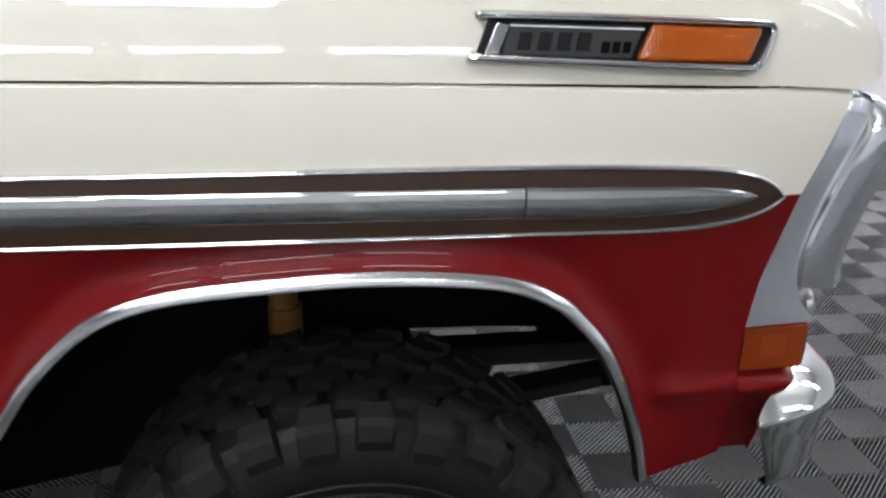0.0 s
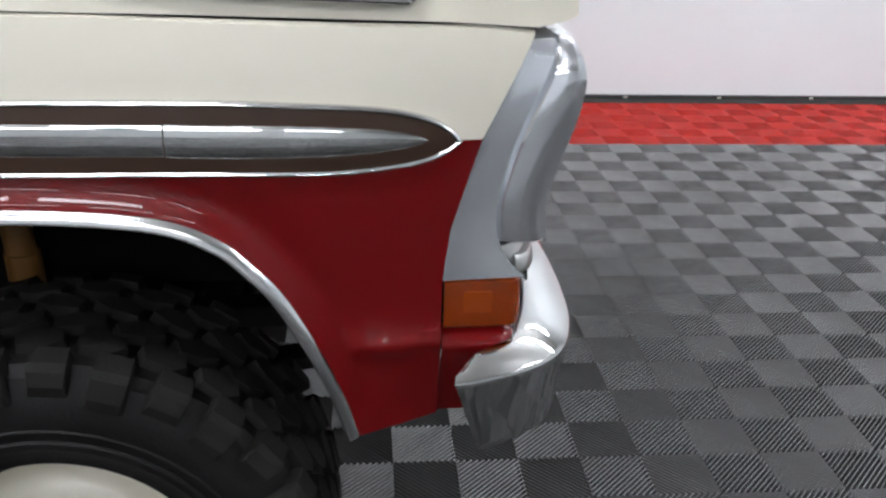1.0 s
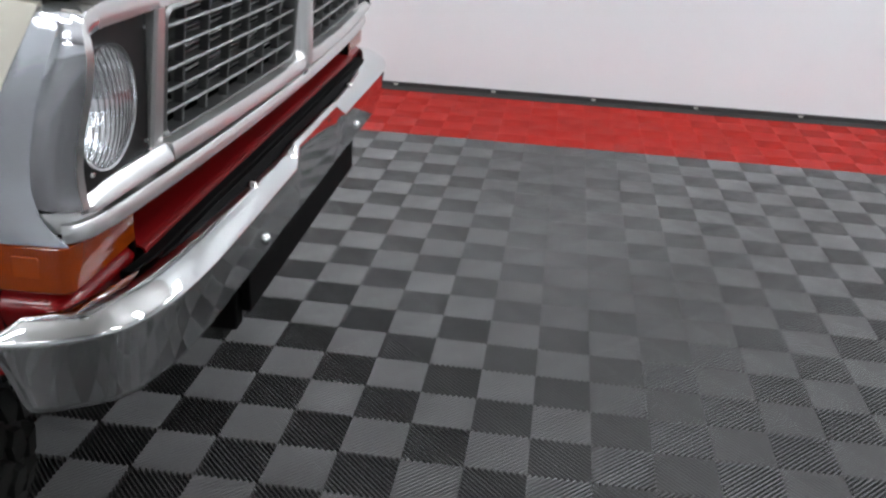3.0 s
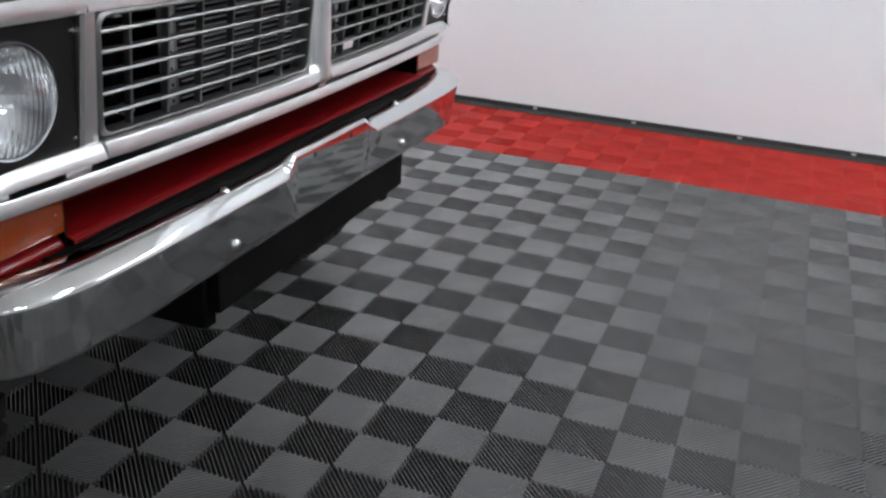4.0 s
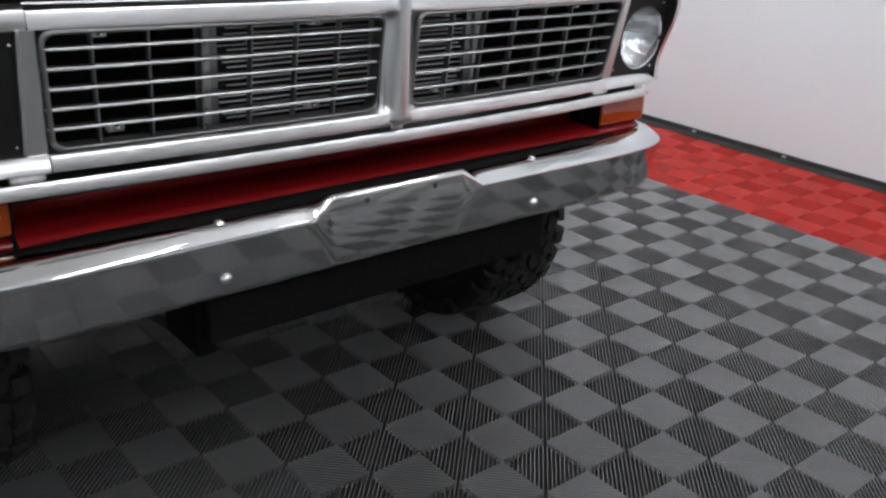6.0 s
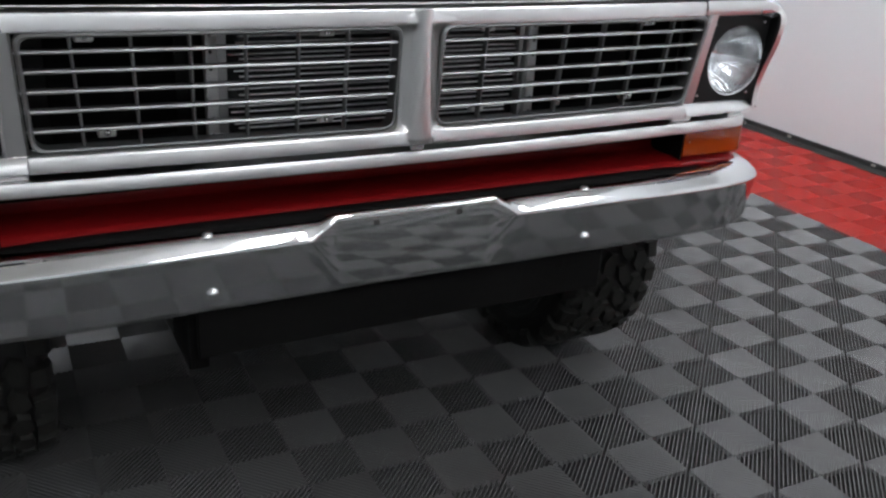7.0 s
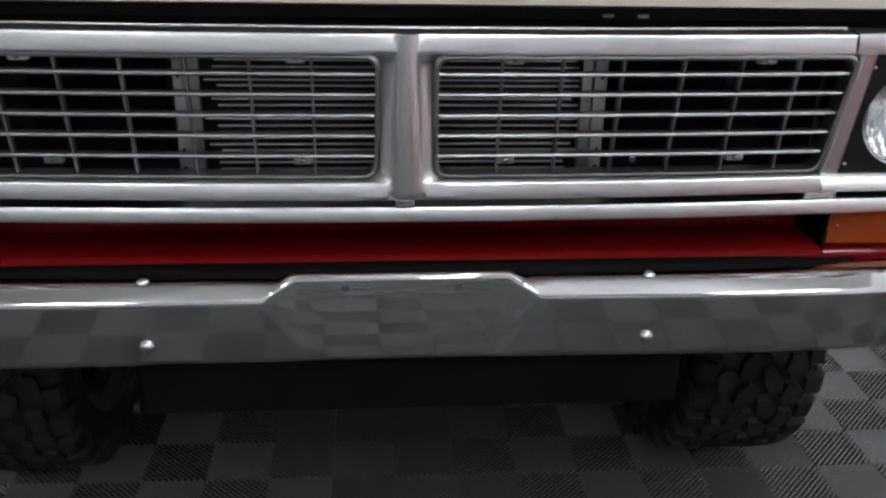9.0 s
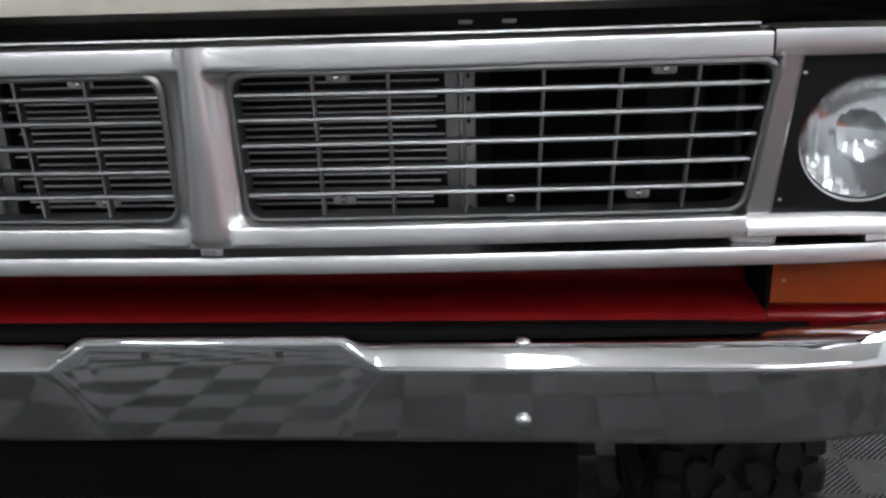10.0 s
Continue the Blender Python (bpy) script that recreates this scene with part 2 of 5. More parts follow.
def glow_material(name, color, strength):
    m = bpy.data.materials.new(name)
    m.use_nodes = True
    nt = m.node_tree
    nt.nodes.clear()
    out = nt.nodes.new("ShaderNodeOutputMaterial")
    em = nt.nodes.new("ShaderNodeEmission")
    em.inputs[0].default_value = (*color, 1)
    em.inputs[1].default_value = strength
    nt.links.new(em.outputs[0], out.inputs[0])
    return m


M_GLOW = glow_material("fluorescent_tube_glow", (0.945, 0.98, 1.055), LAMP_POWER)

# added fill: brightens the ceiling that the chrome reflects
M_CEILING_FILL = glow_material("ceiling_fill_glow", (0.945, 0.98, 1.055), LAMP_POWER * 1.3)

# ---- room ----
S = 0.1524  # one ribbed square, half a floor tile
OX, OY = 0.0824, 0.3005  # a crossing of the tile grid
RED_Y0, RED_Y1 = OY + 15 * S, OY + 21 * S
WALL_Y = RED_Y1 + 0.075
X_LO, X_HI, Y_LO, CEIL = -8.0, 7.6, -9.0, 4.7

bm = bmesh.new()
add_box(bm, (X_LO, Y_LO, -0.2), (X_HI, WALL_Y, -0.017))
floor = tagged(part("floor", bm, M_UNDER), "black concrete floor under ribbed plastic tiles", "floor", kind="structure")

# only the north wall shows; the others are added for bounce and reflections
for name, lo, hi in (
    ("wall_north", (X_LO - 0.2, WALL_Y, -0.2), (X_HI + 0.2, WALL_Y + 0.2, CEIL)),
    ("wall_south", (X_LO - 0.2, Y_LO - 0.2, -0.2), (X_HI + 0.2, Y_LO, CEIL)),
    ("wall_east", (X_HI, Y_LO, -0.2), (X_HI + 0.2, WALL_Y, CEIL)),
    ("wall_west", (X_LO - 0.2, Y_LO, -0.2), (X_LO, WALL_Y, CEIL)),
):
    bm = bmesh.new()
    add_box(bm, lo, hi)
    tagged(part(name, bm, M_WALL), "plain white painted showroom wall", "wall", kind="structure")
# unseen ceiling, added to close the room and shape bounced light
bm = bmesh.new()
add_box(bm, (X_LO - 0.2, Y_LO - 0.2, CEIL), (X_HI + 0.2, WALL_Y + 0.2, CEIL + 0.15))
tagged(part("ceiling", bm, M_CEIL), "plain grey ceiling, unseen, tuned for reflections", "ceiling", kind="structure")

# edge strip between the red tiles and the wall
bm = bmesh.new()
prof = [(RED_Y1, -0.017), (RED_Y1, 0.002), (RED_Y1 + 0.022, 0.006), (WALL_Y - 0.02, 0.012), (WALL_Y - 0.018, 0.034), (WALL_Y - 0.003, 0.036), (WALL_Y - 0.003, -0.017)]
quad_grid(bm, [[(x, y, z) for y, z in prof] for x in (X_LO, X_HI)], closed_v=True)
tagged(part("trim", bm, M_EDGE), "black rubber edge strip between red tiles and wall", "floor edging", kind="structure")


def anchor_clip():
    bm = bmesh.new()
    add_box(bm, (-0.013, -0.006, -0.006), (0.013, 0.002, 0.007))
    add_lathe(bm, [(0.0, -0.010), (0.004, -0.010), (0.0055, -0.006)], 10)
    return bm


clip = tagged(part("anchor_clip", anchor_clip(), M_CLIP, bevel=0.002), "small dull metal clip screwed to black edge strip", "clip", "clips along the wall")
place(clip, pose(0.137 - 6 * 4 * S, WALL_Y - 0.021, 0.024))
for k in range(-5, 12):
    copy_thing(clip, pose(0.137 + k * 4 * S, WALL_Y - 0.021, 0.024))


LAMP_Z = 3.55


def ceiling_light(x, y):
    root = new("ceiling_light")
    bm = bmesh.new()
    add_box(bm, (-0.62, -0.16, 0.0), (0.62, 0.16, 0.05))
    part("housing", bm, M_WALL, root, bevel=0.006)
    bm = bmesh.new()
    add_box(bm, (-0.60, -0.14, -0.012), (0.60, 0.14, -0.002))
    part("diffuser", bm, M_GLOW, root, "glowing white diffuser")
    # invented upward panel; the lamps hang low to give it room
    bm = bmesh.new()
    add_box(bm, (-0.58, -0.12, 0.052), (0.58, 0.12, 0.060))
    part("ceiling_fill_panel", bm, M_CEILING_FILL, root, "added glow panel lighting the ceiling")
    for sx in (-0.5, 0.5):
        bm = bmesh.new()
        add_tube(bm, [(sx, 0, 0.06), (sx, 0, CEIL - LAMP_Z)], 0.004, 8)
        part("hanger", bm, M_STEEL, root)
    place(root, pose(x, y, LAMP_Z))
    return tagged(root, "white hanging fluorescent ceiling light, switched on", "ceiling light", "ceiling lights")


first = ceiling_light(-3.0, -4.6)
for cx in (-3.0, -1.45, 1.9, 3.5, 5.2):
    for cy in (-4.6, -2.0, 0.6, 2.6):
        # lamps left out here to keep the front floor and rails darker
        if (cx, cy) != (-3.0, -4.6) and (cx, cy) not in ((1.9, -4.6), (3.5, -4.6), (1.9, -2.0), (5.2, 2.6)):
            copy_thing(first, pose(cx, cy, LAMP_Z))
# extra unseen row, added to brighten the body side
for cx in (-3.0, -1.45, 0.2):
    copy_thing(first, pose(cx, -6.8, LAMP_Z))

# ---- pickup truck ----
truck = tagged(new("pickup_truck"), "vintage pickup truck, cream over dark red with chrome, parked on tiles", "pickup truck")
truck.rotation_euler = (0, 0, radians(0.9))
SIDE_DX = -0.0148  # the body sides sit a little further back

BELT = 1.031  # height where cream meets red


def seam_z(x):
    """Height of the gap between hood and fender, which droops towards the nose."""
    return lerp_at(x, [(-1.46, 1.173), (-0.6, 1.170), (-0.45, 1.1665), (-0.165, 1.1605), (-0.13, 1.158), (-0.10, 1.154), (-0.08, 1.1515)])


def shifted(*args, **more):
    ob = part(*args, **more)
    ob.location.x = SIDE_DX
    return ob


def side_y(x, z):
    """Half width of the body at length x and height z."""
    y = lerp_at(z, [(0.60, 0.938), (0.70, 0.951), (0.76, 0.9568), (0.80, 0.960), (0.95, 0.969), (1.04, 0.975), (1.10, 0.973), (1.14, 0.967), (1.166, 0.961), (1.21, 0.950), (1.255, 0.936), (1.30, 0.918), (1.34, 0.89)])
    # a crisp ridge near the front corner, run out towards the wheel arch
    t = min(1.0, max(0.0, (x + 0.335) / 0.065))
    y += t * t * (3 - 2 * t) * lerp_at(z, [(0.70, 0.0), (0.735, 0.0025), (0.750, 0.0090), (0.757, 0.0115), (0.762, 0.0124), (0.766, 0.0112), (0.770, 0.0076), (0.774, 0.0042), (0.779, 0.0020), (0.80, 0.0)])
    if x > -0.42:
        y -= 0.030 * ((x + 0.42) / 0.30) ** 2
    if x < -0.3:
        y -= 0.0157 * (-0.3 - x)
    return y


ARCH = spline([(-1.33, 0, 0.52), (-1.25, 0, 0.60), (-1.17, 0, 0.695), (-1.123, 0, 0.765), (-1.075, 0, 0.835), (-1.005, 0, 0.900), (-0.92, 0, 0.932), (-0.784, 0, 0.946), (-0.658, 0, 0.950), (-0.526, 0, 0.939), (-0.458, 0, 0.912), (-0.423, 0, 0.881), (-0.386, 0, 0.835), (-0.346, 0, 0.755), (-0.318, 0, 0.68), (-0.300, 0, 0.612)], 5)


def front_end(z):
    """Where the fender's front edge lies at height z."""
    return lerp_at(z, [(0.60, -0.190), (0.85, -0.189), (0.916, -0.181), (1.026, -0.149), (1.138, -0.092), (1.166, -0.080)])


def arch_fade(z):
    t = min(1, max(0, (z - 0.58) / 0.26))
    return t * t * (3 - 2 * t)


def flare(x, z):
    """How far the panel swells towards the wheel arch."""
    d = min((Vector((x, 0, z)) - p).length for p in ARCH)
    return (0.028 * math.exp(-(d / 0.028) ** 2) - 0.016 * math.exp(-(d / 0.05) ** 2)) * arch_fade(z)


def build_fender(s):
    bm = bmesh.new()
    cols = []
    xs = [(-1.46, 0.47), (-1.40, 0.47), (-1.345, 0.47)] + [(p.x, p.z) for p in ARCH]
    stretch = [0.06, 0.12, 0.18, 0.25, 0.32, 0.4, 0.48, 0.55, 0.7, 0.85, 1.0]
    near = [0, 0.008, 0.016, 0.024, 0.032, 0.042, 0.054, 0.068]
    frac = [0.06, 0.12, 0.148, 0.168, 0.184, 0.196, 0.208, 0.219, 0.232, 0.27, 0.34, 0.43, 0.53, 0.64, 0.75, 0.87, 1.0]
    top = [0.03, 0.2, 0.45, 0.7, 0.88, 0.95, 0.985, 1.0]

    def heights(low, x):
        mid = low + 0.068
        return [low + o for o in near] + [mid + (BELT - mid) * f for f in frac] + [BELT + (seam_z(x) - 0.004 - BELT) * f for f in top]

    for x, low in xs:
        cols.append([Vector((x, s * (side_y(x, z) + flare(x, z)), z)) for z in heights(low, x)])
    for v in stretch:
        col = []
        for z in heights(0.612 + 0.03 * v, -0.300 + v * 0.21):
            x = -0.300 + v * (front_end(z) + 0.300)
            col.append(Vector((x, s * (side_y(x, z) + flare(x, z)), z)))
        cols.append(col)
    # rolled upper edge under the hood
    for c in cols:
        p = c[-1]
        c.append(Vector((p.x, p.y - s * 0.003, p.z + 0.0022)))
        c.append(Vector((p.x, p.y - s * 0.008, p.z + 0.003)))
        c.append(Vector((p.x, p.y - s * 0.012, p.z - 0.035)))
    quad_grid(bm, cols, mat=lambda u, v: 0 if v < 24 else 1)
    return shifted("fender", bm, [M_RED, M_CREAM], truck, "dark red front fender, cream above the trim", solid=0.003)


def build_arch_trim(s):
    bm = bmesh.new()
    path = [Vector((p.x, s * (side_y(p.x, p.z) + 0.012 * arch_fade(p.z)), p.z)) for p in ARCH]
    n = Vector((0, s, 0))
    sweep(bm, path, [(s * u, o) for u, o in ((0.008, -0.014), (0.0078, -0.003), (0.006, 0.002), (0.001, 0.0055), (-0.005, 0.0085), (-0.0085, 0.0085), (-0.0105, 0.006), (-0.011, -0.012))], n)
    return shifted("wheel_arch_trim", bm, M_STAINLESS, truck, "bright metal wheel arch trim")


def build_side_trim(s):
    """The long side strip: woodgrain field, chrome rims, domed chrome spear."""
    def line(zs, y):
        return [Vector((x, s * (side_y(x, z) + y), z)) for x, z in zs]

    up = [(-1.46, 1.073), (-0.955, 1.0745), (-0.495, 1.078), (-0.36, 1.0755), (-0.27, 1.0700), (-0.22, 1.060), (-0.19, 1.046), (-0.174, 1.0305)]
    dn = [(-1.46, 0.994), (-0.955, 0.994), (-0.495, 0.997), (-0.36, 0.997), (-0.29, 0.999), (-0.23, 1.006), (-0.195, 1.0165), (-0.174, 1.0305)]
    up = [(p.x, p.z) for p in spline([(a, 0, b) for a, b in up], 6)]
    dn = [(p.x, p.z) for p in spline([(a, 0, b) for a, b in dn], 6)]
    bm = bmesh.new()
    cols = []
    for (xa, za), (xb, zb) in zip(up, dn):
        cols.append([Vector((xa + (xb - xa) * f, s * (side_y(xa, za + (zb - za) * f) + 0.0045 + (0.0015 if 0 < f < 1 else 0)), za + (zb - za) * f)) for f in (0, 0.25, 0.5, 0.75, 1)])
    quad_grid(bm, cols)
    field = shifted("side_trim", bm, M_WOOD, truck, "brown woodgrain side strip edged in chrome", solid=0.004)
    bm = bmesh.new()
    path = line(up, 0.004) + line(dn[:-1][::-1], 0.004)
    sweep(bm, path, [(-0.0036, -0.004), (-0.0036, 0.001), (-0.003, 0.003), (-0.0016, 0.0046), (0.0, 0.0052), (0.0016, 0.0046), (0.003, 0.003), (0.0036, 0.001), (0.0036, -0.004)], Vector((0, s, 0)))
    part("rim_moulding", bm, M_CHROME, field, "thin chrome edge moulding")
    for xs, lift in (([-1.46 + k * 0.06 for k in range(16)] + [-0.5065], 0.0), ([-0.5045, -0.47, -0.44, -0.42, -0.40, -0.37, -0.33, -0.295, -0.265, -0.24, -0.222, -0.212], 0.0006)):
        bm = bmesh.new()
        cols = []
        for x in xs:
            f = 1.0 if x < -0.42 else max(0.0, 1 - ((x + 0.42) / 0.209) ** 2.2) ** 0.55
            zc = 1.0365 + (0.001 if x < -0.5 else 0.0) - 0.0025 * (1 - f)
            h = 0.0195 * f + 0.0012
            cols.append([Vector((x, s * (side_y(x, zc) + 0.005 + lift + 0.006 * (0.25 + 0.75 * f) * (1 - abs(a) ** 2.8) ** 0.8), zc + h * a)) for a in (-1, -0.96, -0.88, -0.75, -0.5, -0.25, 0, 0.25, 0.5, 0.75, 0.88, 0.96, 1)])
        quad_grid(bm, cols)
        # dimmer chrome stands in for dark surroundings mirrored in the spear
        part("spear", bm, M_CHROME_HAZE_DIM, field, "domed chrome spear along the strip")
    return field


def corner_plan(side, nose, edge, inner, r):
    """A plan line: along the body side, round a tight corner, then across the front to the inner end."""
    line = [Vector((side, edge + 0.003, 0)), Vector((side * 0.5 + nose * 0.5, edge + 0.0015, 0))]
    for k in range(7):
        a = radians(90 * k / 6)
        line.append(Vector((nose - r + r * math.sin(a), edge - r + r * math.cos(a), 0)))
    return line + [Vector((nose + 0.001, edge * (1 - f) + inner * f, 0)) for f in (0.25, 0.5, 0.75, 1.0)]


def wrap(bm, plan, s, profile):
    """A profile of (offset, z) carried along a plan line."""
    rows = []
    for k, p in enumerate(plan):
        d = (plan[min(k + 1, len(plan) - 1)] - plan[max(k - 1, 0)]).normalized()
        rows.append([Vector((p.x - o * d.y, s * (p.y + o * d.x), z)) for o, z in profile])
    return quad_grid(bm, rows)


def build_corner_valance(s):
    """Red corner below the turn signal, with a rolled step, which wraps round to the front."""
    bm = bmesh.new()
    wrap(bm, corner_plan(-0.187, -0.098, 0.9355, 0.742, 0.024), s, [(-0.036, 0.632), (-0.022, 0.68), (-0.010, 0.715), (-0.002, 0.731), (0.004, 0.742), (0.0072, 0.749), (0.0082, 0.753), (0.0072, 0.757), (0.003, 0.761), (-0.003, 0.765), (-0.009, 0.770), (-0.014, 0.7755)])
    # added dark block behind the seam, in place of the gap's shade
    seam = bmesh.new()
    add_box(seam, (-0.220, s * 0.918 - 0.004, 0.742), (-0.180, s * 0.918 + 0.004, 0.86))
    shifted("seam_backing", seam, M_CHASSIS, truck)
    return shifted("corner_valance", bm, M_RED, truck, "dark red corner panel below the turn signal", solid=0.003)


def build_turn_signal(s):
    """A boxy wrap-round lamp: lens, raised side window, silvered backing, screws, dark inner cheek."""
    plan = corner_plan(-0.199, -0.101, 0.9375, 0.749, 0.016)
    bm = bmesh.new()
    vs = wrap(bm, plan, s, [(-0.010, 0.7755), (-0.003, 0.7765), (0.0, 0.780), (0.0008, 0.800), (0.0005, 0.822), (-0.0005, 0.840), (-0.004, 0.8435), (-0.012, 0.8445)])
    bm.faces.new(vs[0])
    bm.faces.new(vs[-1])
    lens = part("turn_signal", bm, M_AMBER, truck, "amber plastic turn signal wrapping round the corner", solid=0.003)
    bm = bmesh.new()
    add_prism(bm, rounded([(-0.176, 0.798), (-0.138, 0.798), (-0.138, 0.829), (-0.176, 0.829)], 0.004, 3), lambda u, v, d: Vector((u, s * (0.9398 + d), v)), 0.0022)
    part("side_window", bm, M_AMBER_DEEP, lens, bevel=0.001)
    bm = bmesh.new()
    add_prism(bm, rounded([(0.800, 0.793), (0.918, 0.793), (0.918, 0.828), (0.800, 0.828)], 0.004, 3), lambda u, v, d: Vector((-0.1008 + d, s * u, v)), 0.0018)
    part("front_window", bm, M_AMBER_DEEP, lens, bevel=0.001)
    bm = bmesh.new()
    wrap(bm, plan[:-1], s, [(-0.018, 0.780), (-0.016, 0.838)])
    part("reflector", bm, M_STEEL, lens)
    for x, y, z in ((-0.0995, 0.764, 0.812),):
        bm = bmesh.new()
        add_lathe(bm, [(0, 0.002), (0.002, 0.0016), (0.0025, 0)], 10, "x")
        place(part("screw", bm, M_BARS, lens), pose(x, s * y, z))
    bm = bmesh.new()
    add_box(bm, (-0.215, s * 0.7445 - 0.0025, 0.742), (-0.101, s * 0.7445 + 0.0025, 0.848))
    part("housing_cheek", bm, M_CHASSIS, lens, "black housing side")
    return lens


for s in (-1, 1):
    build_fender(s)
    build_arch_trim(s)
    build_side_trim(s)
    build_corner_valance(s)
    build_turn_signal(s)

# hood
bm = bmesh.new()
stations = [(-0.052, 0.905, 0.004), (-0.045, 0.915, 0.02), (-0.048, 0.918, 0.05), (-0.062, 0.925, 0.085), (-0.10, 0.94, 0.115), (-0.20, 0.0, 0.14), (-0.5, 0.0, 0.155), (-1.0, 0.0, 0.165), (-1.46, 0.0, 0.17)]
rows = []
for x, w, h in stations:
    half = []
    lift = lerp_at(x, [(-0.20, 0.0), (-0.07, 0.026)])
    z0 = seam_z(x) + 0.003 + (0.004 if x > -0.07 else 0)
    for f, k in ((1.0, 0.0), (1.0, 0.12), (1.0, 0.32), (0.995, 0.52), (0.98, 0.70), (0.95, 0.85), (0.88, 0.95), (0.6, 1.0), (0.3, 1.02), (0.0, 1.03)):
        z = z0 + h * k
        y = (side_y(x, z) if f > 0.97 else side_y(x, z0) * f)
        if w:
            y *= w / 0.94
        # the front edge stands higher between the corners
        t = min(1.0, max(0.0, (y - 0.84) / 0.08))
        half.append((y, z + lift * (1 - t * t * (3 - 2 * t))))
    ring = [Vector((x, -y, z)) for y, z in half] + [Vector((x, y, z)) for y, z in half[::-1][1:]]
    rows.append(ring)
lip = [Vector((p.x - 0.05, p.y * 0.97, p.z + 0.010)) for p in rows[0]]
quad_grid(bm, [lip] + rows)
part("hood", bm, M_CREAM, truck, "glossy cream painted hood", solid=0.003, angle=50)

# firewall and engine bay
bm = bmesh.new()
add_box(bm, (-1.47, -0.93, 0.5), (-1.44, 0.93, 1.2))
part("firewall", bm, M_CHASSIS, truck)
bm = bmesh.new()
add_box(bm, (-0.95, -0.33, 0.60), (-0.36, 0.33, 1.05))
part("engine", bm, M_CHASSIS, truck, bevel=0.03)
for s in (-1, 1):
    # wheel-well shade is put into the inner fender's near-black colour
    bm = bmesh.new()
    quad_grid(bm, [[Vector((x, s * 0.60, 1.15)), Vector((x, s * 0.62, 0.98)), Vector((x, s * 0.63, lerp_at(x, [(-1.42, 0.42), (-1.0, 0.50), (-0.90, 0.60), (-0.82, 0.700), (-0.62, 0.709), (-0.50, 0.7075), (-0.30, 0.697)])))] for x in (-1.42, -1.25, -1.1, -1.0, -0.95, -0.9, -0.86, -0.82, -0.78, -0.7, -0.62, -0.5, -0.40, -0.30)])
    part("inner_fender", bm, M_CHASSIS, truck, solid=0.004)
    bm = bmesh.new()
    # a slim horn at the front, a deep box further back
    sweep(bm, [Vector((-0.10, s * 0.41, 0.548)), Vector((-0.5, s * 0.41, 0.544)), Vector((-0.64, s * 0.41, 0.540))], bar(-0.03, 0.03, -0.020, 0.020), Vector((0, 0, 1)))
    sweep(bm, [Vector((-0.62, s * 0.41, 0.538)), Vector((-1.2, s * 0.42, 0.53)), Vector((-5.0, s * 0.42, 0.56))], bar(-0.032, 0.032, -0.045, 0.035), Vector((0, 0, 1)))
    part("frame_rail", bm, M_FRAME, truck)
    bm = bmesh.new()
    add_tube(bm, [(-0.80, s * 0.668, 0.45), (-0.805, s * 0.672, 0.78)], 0.026, 14)
    add_tube(bm, [(-0.805, s * 0.672, 0.76), (-0.82, s * 0.672, 1.0)], 0.022, 14)
    part("shock_absorber", bm, M_SHOCK, truck, "yellow painted shock absorber")
    bm = bmesh.new()
    path = spline([(-0.15, s * 0.41, 0.50), (-0.45, s * 0.41, 0.45), (-0.70, s * 0.41, 0.43), (-0.95, s * 0.41, 0.45), (-1.30, s * 0.41, 0.50)], 5)
    sweep(bm, path, bar(-0.032, 0.032, -0.025, 0.0), Vector((0, 0, 1)))
    sweep(bm, path[5:16], bar(-0.032, 0.032, -0.05, -0.027), Vector((0, 0, 1)))
    part("leaf_spring", bm, M_FRAME, truck)
bm = bmesh.new()
add_tube(bm, [(-0.705, -0.62, 0.379), (-0.705, 0.62, 0.379)], 0.042, 14)
bmesh.ops.create_uvsphere(bm, u_segments=18, v_segments=10, radius=0.14, matrix=Matrix.Translation((-0.705, 0.18, 0.379)))
part("front_axle", bm, M_CHASSIS, truck)
bm = bmesh.new()
add_tube(bm, [(-0.55, -0.55, 0.40), (-0.55, 0.5, 0.43)], 0.018, 10)
part("tie_rod", bm, M_CHASSIS, truck)
bm = bmesh.new()
add_box(bm, (-0.30, -0.40, 0.52), (-0.18, 0.40, 0.60))
part("crossmember", bm, M_CHASSIS, truck, bevel=0.008)

# wheels
TYRE_R, TYRE_W = 0.380, 0.30


def tread_mesh(name, top, bottom):
    """A tread block from two rings of (along, across, radius), about the wheel's y axis."""
    bm = bmesh.new()
    rings = []
    for ring in (top, bottom):
        rings.append([bm.verts.new((r * math.cos(u / r), w, r * math.sin(u / r))) for u, w, r in ring])
    t, d = rings
    n = len(t)
    bm.faces.new(t)
    for k in range(n):
        bm.faces.new((t[k], t[(k + 1) % n], d[(k + 1) % n], d[k]))
    bmesh.ops.recalc_face_normals(bm, faces=bm.faces[:])
    me = bpy.data.meshes.new(name)
    bm.to_mesh(me)
    bm.free()
    me.materials.append(M_TREAD)
    return me


